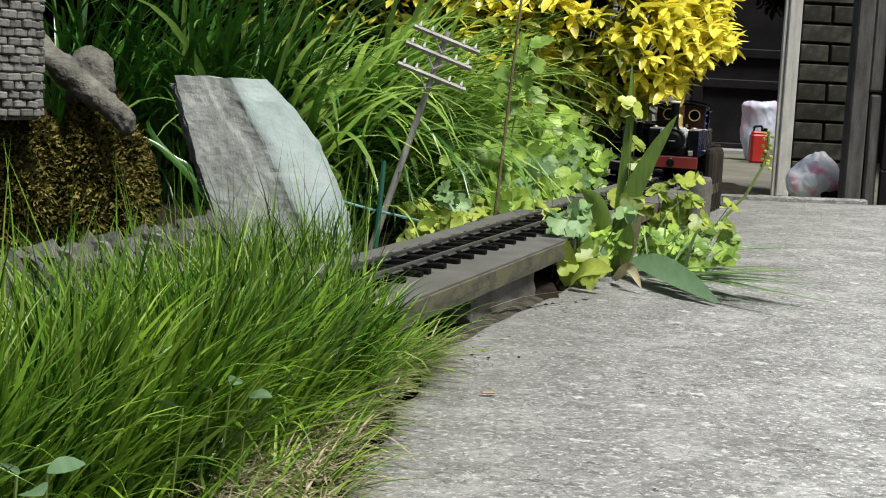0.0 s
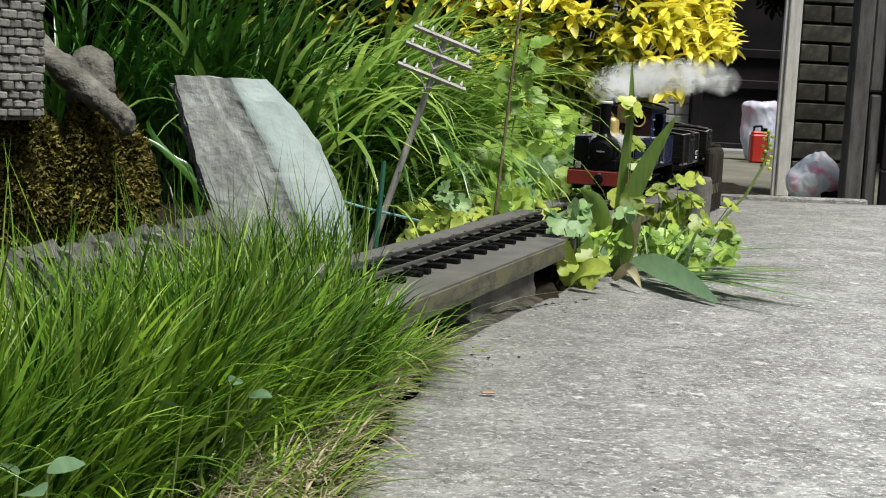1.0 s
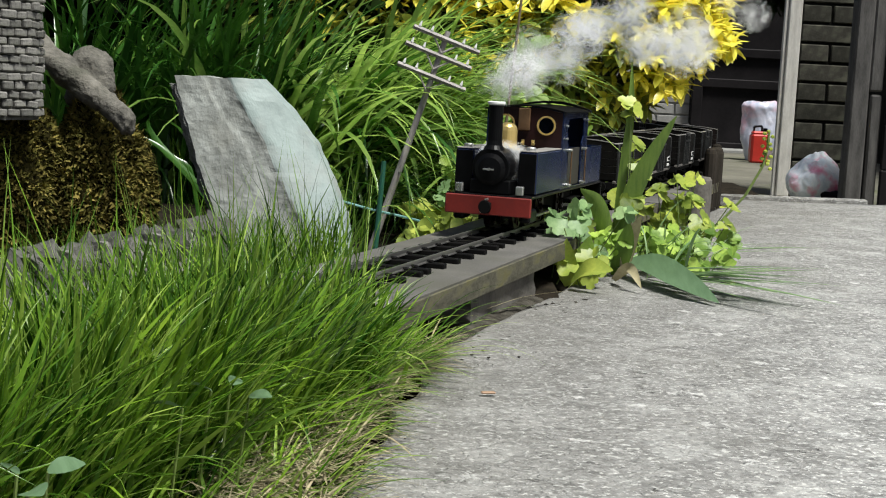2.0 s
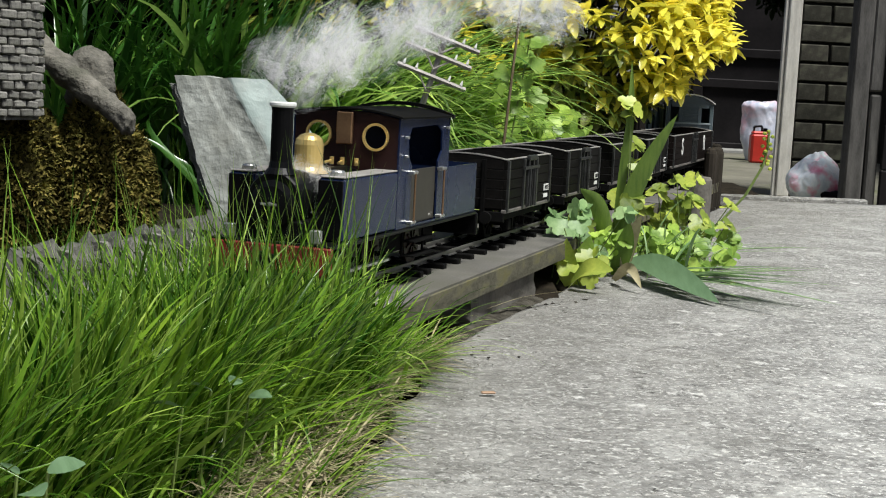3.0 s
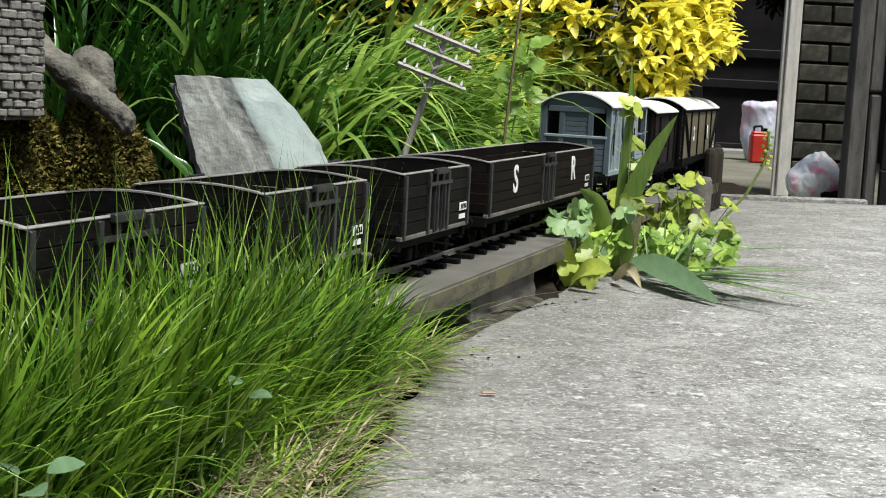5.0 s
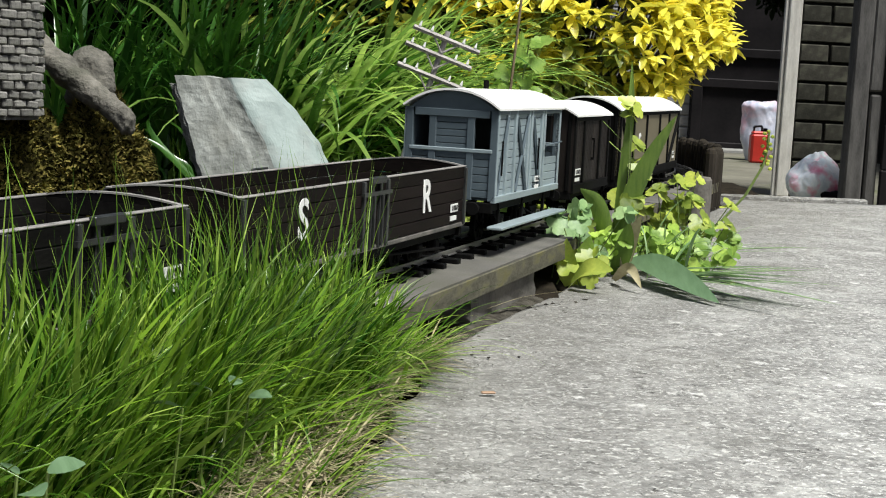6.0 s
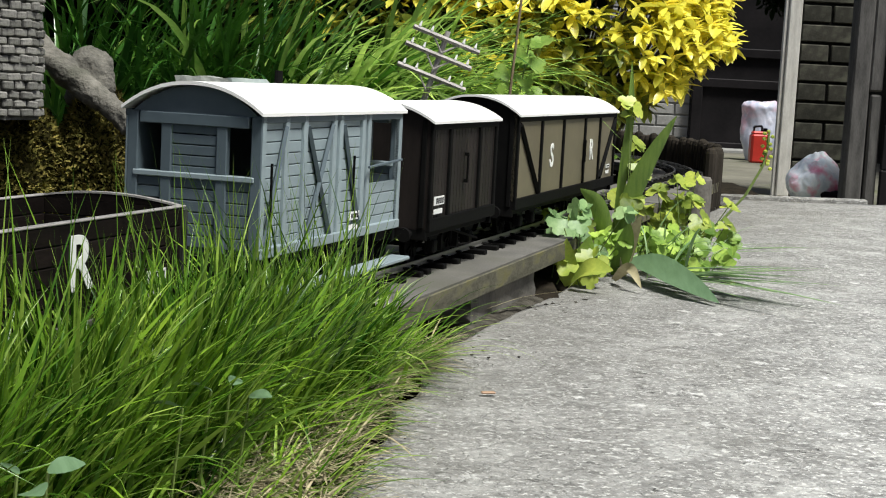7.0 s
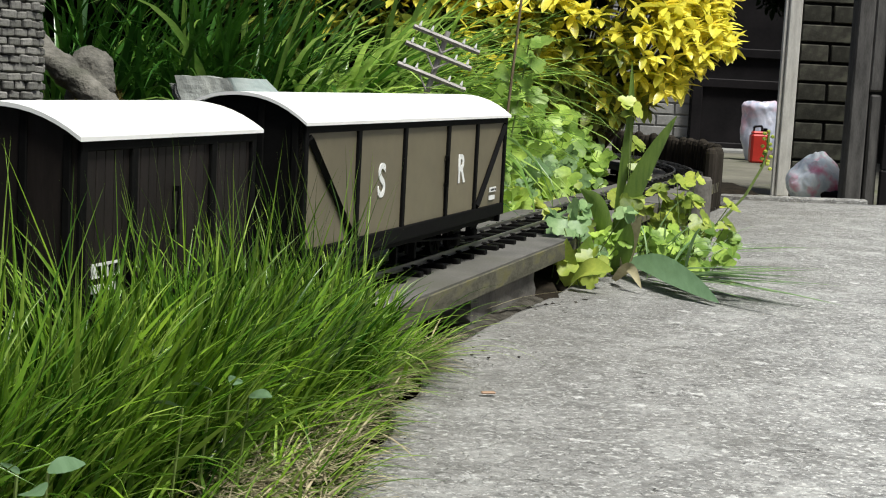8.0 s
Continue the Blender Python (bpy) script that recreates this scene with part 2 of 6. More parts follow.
M = dict(
    concrete=concrete_mat(),
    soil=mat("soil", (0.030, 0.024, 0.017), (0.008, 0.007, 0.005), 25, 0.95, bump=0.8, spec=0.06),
    rubble=mat("rubble_soil", (0.105, 0.096, 0.078), (0.022, 0.020, 0.016), 60, 0.95, bump=1.0, fine=260, spots=(0.035, 0.031, 0.024), spot_scale=45, bump_dist=0.006, spec=0.1),
    yard=mat("yard", (0.20, 0.19, 0.15), (0.11, 0.105, 0.085), 3, 0.9, bump=0.4, spots=(0.10, 0.11, 0.06), spot_scale=2, spec=0.2),
    timber=mat("timber", (0.150, 0.142, 0.105), (0.055, 0.052, 0.038), 9, 0.85, bump=0.5, stretch=(6, 1.2, 6), fine=60, spots=(0.13, 0.12, 0.06), spot_scale=9, spec=0.1),
    felt=mat("felt", (0.155, 0.148, 0.135), (0.085, 0.082, 0.075), 18, 0.9, bump=0.4, fine=300, spots=(0.105, 0.102, 0.085), spot_scale=6, spec=0.15),
    stone=mat("stone", (0.20, 0.185, 0.165), (0.09, 0.084, 0.072), 20, 0.9, bump=0.8, obrand=0.15, spec=0.2),
    sleeper=mat("sleeper", (0.008, 0.0075, 0.007), (0.004, 0.004, 0.004), 60, 0.55, bump=0.2, spec=0.06),
    rail=mat("rail", (0.36, 0.35, 0.33), (0.24, 0.23, 0.215), 60, 0.38, metal=0.8, bump=0.05),
    black=mat("black_paint", (0.0045, 0.0045, 0.005), (0.0022, 0.0022, 0.0025), 40, 0.36, bump=0.06, spec=0.12),
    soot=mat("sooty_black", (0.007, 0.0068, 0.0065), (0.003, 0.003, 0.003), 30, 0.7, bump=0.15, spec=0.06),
    plank=mat("wagon_plank", (0.0125, 0.0115, 0.0105), (0.0045, 0.0042, 0.004), 14, 0.6, bump=0.25, stretch=(1, 5, 5), obrand=0.3, spec=0.05),
    iron=mat("worn_ironwork", (0.034, 0.036, 0.035), (0.011, 0.011, 0.011), 60, 0.4, bump=0.15, spec=0.4),
    copper=mat("dull_copper", (0.36, 0.22, 0.12), (0.24, 0.14, 0.08), 40, 0.4, metal=0.9, bump=0.05),
    plankbr=mat("wagon_plank_brown", (0.0135, 0.0100, 0.0088), (0.006, 0.0047, 0.0043), 14, 0.6, bump=0.25, stretch=(1, 5, 5), obrand=0.3, spec=0.05),
    # wear on the wagon rims; on the tank tops a painted sky sheen
    rim=mat("worn_sheen_rim", (0.34, 0.32, 0.30), (0.18, 0.17, 0.16), 60, 0.55, bump=0.1),
    navy=mat("navy_enamel", (0.0100, 0.0185, 0.055), (0.007, 0.013, 0.040), 10, 0.26, bump=0.03, spec=0.25),
    cabred=mat("cab_maroon", (0.022, 0.008, 0.0075), (0.011, 0.0045, 0.0045), 20, 0.4, bump=0.04, spec=0.2),
    beamred=mat("beam_red", (0.20, 0.018, 0.012), (0.12, 0.012, 0.009), 25, 0.45, bump=0.05),
    brass=mat("brass", (0.90, 0.68, 0.26), (0.78, 0.55, 0.19), 40, 0.3, metal=0.7, bump=0.03),
    steel=mat("bright_steel", (0.72, 0.72, 0.70), (0.5, 0.5, 0.48), 40, 0.3, metal=0.9, bump=0.03),
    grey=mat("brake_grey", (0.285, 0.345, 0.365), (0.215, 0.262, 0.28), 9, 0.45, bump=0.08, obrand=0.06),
    # darker copy of the van grey: shade of ends and inside put into it
    greyshade=mat("brake_grey_shaded", (0.105, 0.135, 0.155), (0.075, 0.098, 0.112), 9, 0.45, bump=0.08, obrand=0.06, spec=0.25),
    roof=mat("roof_white", (0.86, 0.85, 0.82), (0.78, 0.77, 0.74), 12, 0.55, bump=0.05),
    vanbrown=mat("van_dark_brown", (0.0230, 0.0185, 0.0165), (0.013, 0.0108, 0.0098), 12, 0.5, bump=0.12, stretch=(4, 4, 1), obrand=0.2, spec=0.12),
    olive=mat("van_olive", (0.165, 0.142, 0.090), (0.125, 0.107, 0.067), 8, 0.5, bump=0.06, obrand=0.04),
    white=mat("white_paint", (0.80, 0.80, 0.77), (0.68, 0.68, 0.65), 30, 0.6, bump=0.05),
    slate=mat("slate", (0.35, 0.42, 0.40), (0.27, 0.325, 0.31), 14, 0.5, bump=0.3, fine=190, spots=(0.30, 0.33, 0.31), spot_scale=16, bump_dist=0.003, spec=0.4),
    slatebrown=mat("slate_rough", (0.36, 0.375, 0.35), (0.20, 0.208, 0.19), 24, 0.8, bump=0.7, fine=170, spots=(0.25, 0.255, 0.23), spot_scale=26, bump_dist=0.004, spec=0.2),
    slatedge=mat("slate_edge", (0.26, 0.27, 0.25), (0.10, 0.105, 0.095), 30, 0.8, bump=1.0, stretch=(1, 1, 3), bump_dist=0.006),
    # core coloured as the shade in the gaps between moss sprigs
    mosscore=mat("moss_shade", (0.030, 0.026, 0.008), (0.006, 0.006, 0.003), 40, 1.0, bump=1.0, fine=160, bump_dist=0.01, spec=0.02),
    tulipblue=mat("tulip_leaf_glaucous", (0.155, 0.250, 0.135), (0.10, 0.175, 0.085), 30, 0.38, bump=0.12, leaf=0.15, stretch=(6, 1, 1)),
    grasstip=mat("pale_grass", (0.30, 0.43, 0.075), (0.16, 0.29, 0.035), 12, 0.36, bump=0.0, island=0.4, leaf=0.3, spec=0.4),
    moss=mat("moss", (0.215, 0.190, 0.048), (0.050, 0.045, 0.012), 30, 1.0, bump=0.0, island=0.7, spec=0.06),
    rock=mat("rock", (0.23, 0.215, 0.185), (0.06, 0.058, 0.05), 16, 0.9, bump=1.0, fine=140, spots=(0.09, 0.09, 0.07), spot_scale=13, bump_dist=0.008, spec=0.15),
    castle=mat("cast_stone", (0.28, 0.27, 0.25), (0.115, 0.112, 0.10), 40, 0.9, bump=0.9, obrand=0.35, spots=(0.10, 0.105, 0.07), spot_scale=18, spec=0.15),
    wallstone=mat("wall_stone", (0.20, 0.195, 0.175), (0.075, 0.074, 0.064), 40, 0.9, bump=0.9, obrand=0.3, spots=(0.075, 0.085, 0.04), spot_scale=20, spec=0.12),
    pole=mat("grey_wood", (0.42, 0.39, 0.37), (0.24, 0.22, 0.205), 12, 0.75, bump=0.3, stretch=(4, 4, 1)),
    greenstick=mat("green_plastic", (0.03, 0.13, 0.085), (0.02, 0.09, 0.06), 20, 0.4, bump=0.05),
    wire=mat("teal_wire", (0.22, 0.42, 0.40), (0.13, 0.3, 0.28), 20, 0.4, bump=0.05),
    grass=mat("grass", (0.170, 0.310, 0.026), (0.028, 0.100, 0.008), 12, 0.28, bump=0.0, island=0.7, leaf=0.24, spec=0.35),
    straw=mat("straw", (0.46, 0.41, 0.25), (0.17, 0.15, 0.085), 12, 0.7, bump=0.0, island=0.6, leaf=0.1, spec=0.2),
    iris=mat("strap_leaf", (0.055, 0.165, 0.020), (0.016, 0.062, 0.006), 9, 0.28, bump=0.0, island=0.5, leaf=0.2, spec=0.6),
    # lit copy of the strap leaf: brightness from the sky is in the colour
    irislit=mat("strap_leaf_lit", (0.40, 0.57, 0.13), (0.15, 0.30, 0.045), 9, 0.28, bump=0.0, island=0.5, leaf=0.42, spec=0.7),
    weed=mat("weed_leaf", (0.44, 0.60, 0.12), (0.20, 0.35, 0.06), 26, 0.42, bump=0.1, island=0.5, leaf=0.35, spec=0.4),
    weedblue=mat("glaucous_leaf", (0.31, 0.45, 0.20), (0.16, 0.28, 0.11), 26, 0.45, bump=0.1, island=0.35, leaf=0.3, spec=0.35),
    lime=mat("lime_leaf", (0.44, 0.50, 0.085), (0.20, 0.29, 0.045), 26, 0.42, bump=0.1, island=0.45, leaf=0.3, spec=0.45),
    gold=mat("golden_leaf", (0.95, 0.83, 0.13), (0.72, 0.69, 0.075), 26, 0.30, bump=0.05, island=0.30, leaf=0.35, spec=0.5),
    goldgreen=mat("golden_green_leaf", (0.46, 0.47, 0.085), (0.10, 0.17, 0.028), 26, 0.35, bump=0.05, island=0.6, leaf=0.25, spec=0.5),
    tulip=mat("tulip_leaf", (0.200, 0.300, 0.058), (0.115, 0.195, 0.036), 30, 0.34, bump=0.15, leaf=0.32, stretch=(6, 1, 1)),
    twig=mat("twig", (0.20, 0.15, 0.08), (0.11, 0.08, 0.045), 40, 0.8, bump=0.3),
    stem=mat("green_stem", (0.20, 0.27, 0.07), (0.13, 0.19, 0.045), 40, 0.55, bump=0.05, leaf=0.1),
    brick=mat("dark_brick", (0.060, 0.058, 0.046), (0.023, 0.022, 0.0175), 22, 0.85, bump=0.8, obrand=0.3, spots=(0.078, 0.078, 0.058), spot_scale=22, spec=0.15),
    mortar=mat("mortar", (0.026, 0.025, 0.021), (0.014, 0.0135, 0.012), 30, 0.95, bump=0.4, spec=0.06),
    paleblock=mat("pale_block", (0.33, 0.325, 0.31), (0.20, 0.195, 0.185), 10, 0.9, bump=0.4, obrand=0.06),
    frame=mat("weathered_white", (0.66, 0.64, 0.59), (0.42, 0.40, 0.36), 10, 0.7, bump=0.3, stretch=(5, 5, 1)),
    door=mat("dark_door", (0.018, 0.016, 0.017), (0.010, 0.0095, 0.010), 6, 0.45, bump=0.1, spec=0.06),
    postwood=mat("weathered_post", (0.115, 0.110, 0.105), (0.050, 0.048, 0.046), 9, 0.85, bump=0.5, stretch=(5, 5, 1), spec=0.15),
    log=mat("log_edging", (0.045, 0.038, 0.030), (0.020, 0.017, 0.014), 14, 0.9, bump=0.5, stretch=(3, 3, 1), obrand=0.2, spec=0.06),
    bagwhite=mat("bag_film", (0.66, 0.67, 0.76), (0.44, 0.48, 0.61), 14, 0.25, bump=0.5, spots=(0.74, 0.42, 0.50), spot_scale=7),
    bagpink=mat("bag_print", (0.94, 0.93, 0.95), (0.70, 0.80, 0.88), 16, 0.28, bump=0.5, spots=(0.90, 0.25, 0.42), spot_scale=15),
    redcan=mat("red_plastic", (0.55, 0.035, 0.025), (0.42, 0.03, 0.02), 12, 0.35, bump=0.05),
    # near black: the shade among the leaves is put into their colour
    hedge=mat("shade_dark_leaf", (0.012, 0.026, 0.005), (0.004, 0.009, 0.002), 9, 0.6, bump=0.0, island=0.4, leaf=0.2, spec=0.05),
    smoke=mat("steam", (0.97, 0.97, 0.97), (0.95, 0.95, 0.95), 5, 1.0, bump=0.0, leaf=0.5),
    cabdoor=mat("drab_brown", (0.060, 0.056, 0.046), (0.040, 0.037, 0.031), 12, 0.5, bump=0.08, spec=0.2),
    # pale tone paints the highlight along the wagons' bottom rails
    dullrim=mat("curb_highlight", (0.17, 0.155, 0.14), (0.05, 0.046, 0.042), 60, 0.55, bump=0.1),
)


# ---------------------------------------------------------------- mesh tools
def part(name, bm, material, parent=None, label="", m=None, smooth=False):
    me = bpy.data.meshes.new(name)
    if smooth:
        for f in bm.faces:
            f.smooth = True
    bm.normal_update()
    bm.to_mesh(me)
    bm.free()
    me.materials.append(material)
    ob = new(name, me)
    if parent:
        ob.parent = parent
    if m is not None:
        ob.matrix_basis = m
    return tagged(ob, label)


def thing(name, label, category, m=None, group="", kind=""):
    ob = new(name)
    ob.empty_display_size = 0.02
    if m is not None:
        ob.matrix_basis = m
    return tagged(ob, label, category, group, kind)


def raw(name, verts, faces, material, parent=None, label="", smooth=True, m=None):
    me = bpy.data.meshes.new(name)
    me.from_pydata(verts, [], faces)
    me.materials.append(material)
    if smooth:
        me.polygons.foreach_set("use_smooth", [True] * len(me.polygons))
    ob = new(name, me)
    if parent:
        ob.parent = parent
    if m is not None:
        ob.matrix_basis = m
    return tagged(ob, label)


def box(bm, x0, x1, y0, y1, z0, z1, bev=0.0, m=None):
    r = bmesh.ops.create_cube(bm, size=1.0)
    t = Matrix.Translation(((x0 + x1) / 2, (y0 + y1) / 2, (z0 + z1) / 2)) @ Matrix.Diagonal((abs(x1 - x0), abs(y1 - y0), abs(z1 - z0), 1))
    bmesh.ops.transform(bm, matrix=(m @ t) if m is not None else t, verts=r["verts"])
    if bev:
        es = list({e for v in r["verts"] for e in v.link_edges})
        bmesh.ops.bevel(bm, geom=es, offset=bev, segments=1, affect="EDGES", profile=0.5)
    return bm


def cube(x0, x1, y0, y1, z0, z1, bev=0.0, m=None):
    return box(bmesh.new(), x0, x1, y0, y1, z0, z1, bev, m)


def rod(bm, a, b, r0, r1=None, seg=10):
    a, b = Vector(a), Vector(b)
    d = b - a
    res = bmesh.ops.create_cone(bm, cap_ends=True, segments=seg, radius1=r0, radius2=r0 if r1 is None else r1, depth=d.length)
    q = d.to_track_quat("Z", "Y").to_matrix().to_4x4()
    bmesh.ops.transform(bm, matrix=Matrix.Translation((a + b) / 2) @ q, verts=res["verts"])
    return bm


def tube(a, b, r0, r1=None, seg=10):
    return rod(bmesh.new(), a, b, r0, r1, seg)


def lathe(bm, profile, seg=20, m=None):
    """A turned body from (radius, height) pairs."""
    rings = []
    for r, z in profile:
        rings.append([bm.verts.new((max(r, 1e-5) * math.cos(2 * math.pi * i / seg), max(r, 1e-5) * math.sin(2 * math.pi * i / seg), z)) for i in range(seg)])
    for p, q in zip(rings, rings[1:]):
        for i in range(seg):
            bm.faces.new((p[i], p[(i + 1) % seg], q[(i + 1) % seg], q[i]))
    bm.faces.new(rings[0][::-1])
    bm.faces.new(rings[-1])
    if m is not None:
        bmesh.ops.transform(bm, matrix=m, verts=[v for r in rings for v in r])
    return bm


def extrude_profile(bm, pts, x0, x1):
    """A prism along x from (y, z) points."""
    a = [bm.verts.new((x0, y, z)) for y, z in pts]
    b = [bm.verts.new((x1, y, z)) for y, z in pts]
    n = len(pts)
    for i in range(n):
        bm.faces.new((a[i], a[(i + 1) % n], b[(i + 1) % n], b[i]))
    bm.faces.new(a[::-1])
    bm.faces.new(b)
    bmesh.ops.recalc_face_normals(bm, faces=bm.faces)
    return bm


def ring(bm, c, r, w, thick, axis="x", seg=22):
    """A flat ring round an opening, facing along x."""
    vs = []
    for i in range(seg):
        a = 2 * math.pi * i / seg
        row = []
        for rr, dx in ((r, 0), (r + w, 0), (r + w, thick), (r, thick)):
            row.append(bm.verts.new((c[0] + dx, c[1] + rr * math.cos(a), c[2] + rr * math.sin(a))))
        vs.append(row)
    for i in range(seg):
        p, q = vs[i], vs[(i + 1) % seg]
        for k in range(4):
            bm.faces.new((p[k], p[(k + 1) % 4], q[(k + 1) % 4], q[k]))
    bmesh.ops.recalc_face_normals(bm, faces=bm.faces)
    return bm


def letter(name, ch, size, material, parent, m, label):
    cu = bpy.data.curves.new(name, "FONT")
    cu.body, cu.size, cu.extrude, cu.offset = ch, size, 0.0004, size * 0.018
    cu.align_x, cu.align_y = "CENTER", "CENTER"
    tmp = bpy.data.objects.new(name, cu)
    scene.collection.objects.link(tmp)
    dg = bpy.context.evaluated_depsgraph_get()
    me = bpy.data.meshes.new_from_object(tmp.evaluated_get(dg))
    bpy.data.objects.remove(tmp)
    me.materials.clear()
    me.materials.append(material)
    ob = new(name, me)
    ob.parent, ob.matrix_basis = parent, m
    return tagged(ob, label)


def lump(bm, c, r, amp=0.2, freq=2.0, sub=3, seed=0.0, flat=None):
    res = bmesh.ops.create_icosphere(bm, subdivisions=sub, radius=1.0)
    for v in res["verts"]:
        k = 1 + amp * noise.noise(v.co * freq + Vector((seed, seed * 1.7, -seed))) + 0.4 * amp * noise.noise(v.co * freq * 3.1 + Vector((seed, 0, seed)))
        v.co = Vector((v.co.x * r[0] * k, v.co.y * r[1] * k, v.co.z * r[2] * k)) + Vector(c)
    return bm


class Blades:
    """Gathers strap-like leaves into one mesh; each is a tapering strip, folded along its middle and bent over by its own weight."""

    def __init__(self):
        self.v, self.f = [], []

    def add(self, base, heading, lean, length, width, droop, seg=6, fold=0.35, twist=0.0, tip=0.0):
        base = Vector(base)
        up = Vector((0, 0, 1))
        h = Vector((math.cos(heading), math.sin(heading), 0))
        side = Vector((-h.y, h.x, 0))
        if twist:
            side = Matrix.Rotation(twist, 3, up) @ side
        p, a, step = base, lean, length / seg
        n0 = len(self.v)
        for i in range(seg + 1):
            t = i / seg
            w = width * (0.55 + 0.9 * t) if t < 0.4 else width * 0.91 * (1 - ((t - 0.4) / 0.6) ** 1.7) + tip * width
            d = h * math.sin(a) + up * math.cos(a)
            nrm = (h * math.cos(a) - up * math.sin(a)) * -1
            q = p - nrm * w * fold * 0.5
            for u in (p + side * w * 0.5, q, p - side * w * 0.5):
                self.v.append((u.x, u.y, u.z))
            if i < seg:
                k = n0 + 3 * i
                self.f.append((k, k + 1, k + 4, k + 3))
                self.f.append((k + 1, k + 2, k + 5, k + 4))
            p = p + d * step
            a += droop / seg * (0.4 + 1.2 * t)
            if p.z < 0.003 and i > 1:
                p.z, a = 0.003 + 0.002 * random.random(), min(a, 1.6)

    def build(self, name, material, parent=None, label=""):
        return raw(name, self.v, self.f, material, parent, label)


def leaf_mesh(name, length, width, material, fold=0.25, droop=0.3, lobes=0, seg=5, notch=0.0):
    """One leaf lying along +x from its stalk, folded at the midrib and curling down to its tip."""
    v, f = [], []
    for i in range(seg + 1):
        t = i / seg
        w = width * 0.5 * (math.sin(math.pi * min(1, t * 0.93 + 0.05)) ** 0.75)
        if lobes:
            w *= 1 + 0.28 * math.cos(t * lobes * 2 * math.pi)
        z = -droop * length * t * t
        lift = fold * w
        v += [(length * t - notch * w, w, z + lift), (length * t, 0, z), (length * t - notch * w, -w, z + lift)]
        if i:
            k = 3 * (i - 1)
            f += [(k, k + 3, k + 4, k + 1), (k + 1, k + 4, k + 5, k + 2)]
    me = bpy.data.meshes.new(name)
    me.from_pydata(v, [], f)
    me.polygons.foreach_set("use_smooth", [True] * len(me.polygons))
    me.materials.append(material)
    return me


def clover_leaf(name, size, material, lobes=3):
    """A palmate leaf: lobes with a scalloped margin, cupped round the stalk, with its stalk end at the origin."""
    n = lobes * 6
    v = [(0.0, 0.0, 0.0), (0.34 * size, 0.0, -0.05 * size)]
    for i in range(n + 1):
        a = -2.5 + 5.0 * i / n
        u = i / n * lobes
        r = size * (0.36 + 0.21 * abs(math.sin(math.pi * u)) ** 0.45) * (1.02 if i % 2 else 0.98)
        v.append((0.34 * size + r * math.cos(a), r * 1.08 * math.sin(a), 0.10 * size * abs(math.sin(a)) - 0.22 * r * max(0.0, math.cos(a)) + 0.03 * size * math.cos(3.0 * u)))
    f = [(1, 2 + i, 3 + i) for i in range(n)] + [(0, 2, 1), (0, 1, n + 2)]
    me = bpy.data.meshes.new(name)
    me.from_pydata(v, [], f)
    me.polygons.foreach_set("use_smooth", [True] * len(me.polygons))
    me.materials.append(material)
    return me


class Foliage:
    """Joins many copies of leaf meshes into one."""

    def __init__(self):
        self.v, self.f = [], []

    def add(self, me, m):
        n0 = len(self.v)
        for q in me.vertices:
            c = m @ q.co
            self.v.append((c.x, c.y, c.z))
        for p in me.polygons:
            self.f.append(tuple(n0 + i for i in p.vertices))

    def build(self, name, material, parent=None, label=""):
        return raw(name, self.v, self.f, material, parent, label)


def aim(p, d, roll=0.0, s=1.0):
    """A pose at p with +x along d."""
    q = Vector(d).to_track_quat("X", "Z").to_matrix().to_4x4()
    return Matrix.Translation(p) @ q @ pose(0, 0, 0, roll, 0, 0) @ Matrix.Diagonal((s, s, s, 1))


def facing(p, nrm, spin, s=1.0):
    """A pose at p whose +z points along nrm, turned by spin degrees about it."""
    q = Vector(nrm).to_track_quat("Z", "Y").to_matrix().to_4x4()
    return Matrix.Translation(p) @ q @ pose(0, 0, 0, 0, 0, spin) @ Matrix.Diagonal((s, s, s, 1))


rnd = random.Random(7)

# ---------------------------------------------------------------- the line of the railway
RAIL = 0.080
ORIGIN = Vector((0.542, 3.6))
ALONG = Vector((-0.32, -1.0)).normalized()
ASIDE = Vector((1.0, -0.32)).normalized()
BEND, RADIUS = -0.15, 1.3


def line(s, w=0.0, z=0.0):
    """The point s metres along the line towards the camera, w to the path's side, and its heading in radians."""
    if s >= BEND:
        p = ORIGIN + ALONG * s + ASIDE * w
        return Vector((p.x, p.y, z)), math.atan2(ALONG.y, ALONG.x)
    c = ORIGIN + ALONG * BEND - ASIDE * RADIUS
    a = math.atan2(ASIDE.y, ASIDE.x) + (BEND - s) / RADIUS
    p = c + Vector((math.cos(a), math.sin(a))) * (RADIUS + w)
    return Vector((p.x, p.y, z)), a - math.pi / 2


def strip(bm, s0, s1, w0, w1, z0, z1, step=0.1):
    n = max(1, int(abs(s1 - s0) / step))
    rows = []
    for i in range(n + 1):
        s = s0 + (s1 - s0) * i / n
        rows.append([bm.verts.new(line(s, w, z)[0]) for w, z in ((w0, z0), (w1, z0), (w1, z1), (w0, z1))])
    for p, q in zip(rows, rows[1:]):
        for k in range(4):
            bm.faces.new((p[k], p[(k + 1) % 4], q[(k + 1) % 4], q[k]))
    bm.faces.new(rows[0])
    bm.faces.new(rows[-1][::-1])
    bmesh.ops.recalc_face_normals(bm, faces=bm.faces)
    return bm

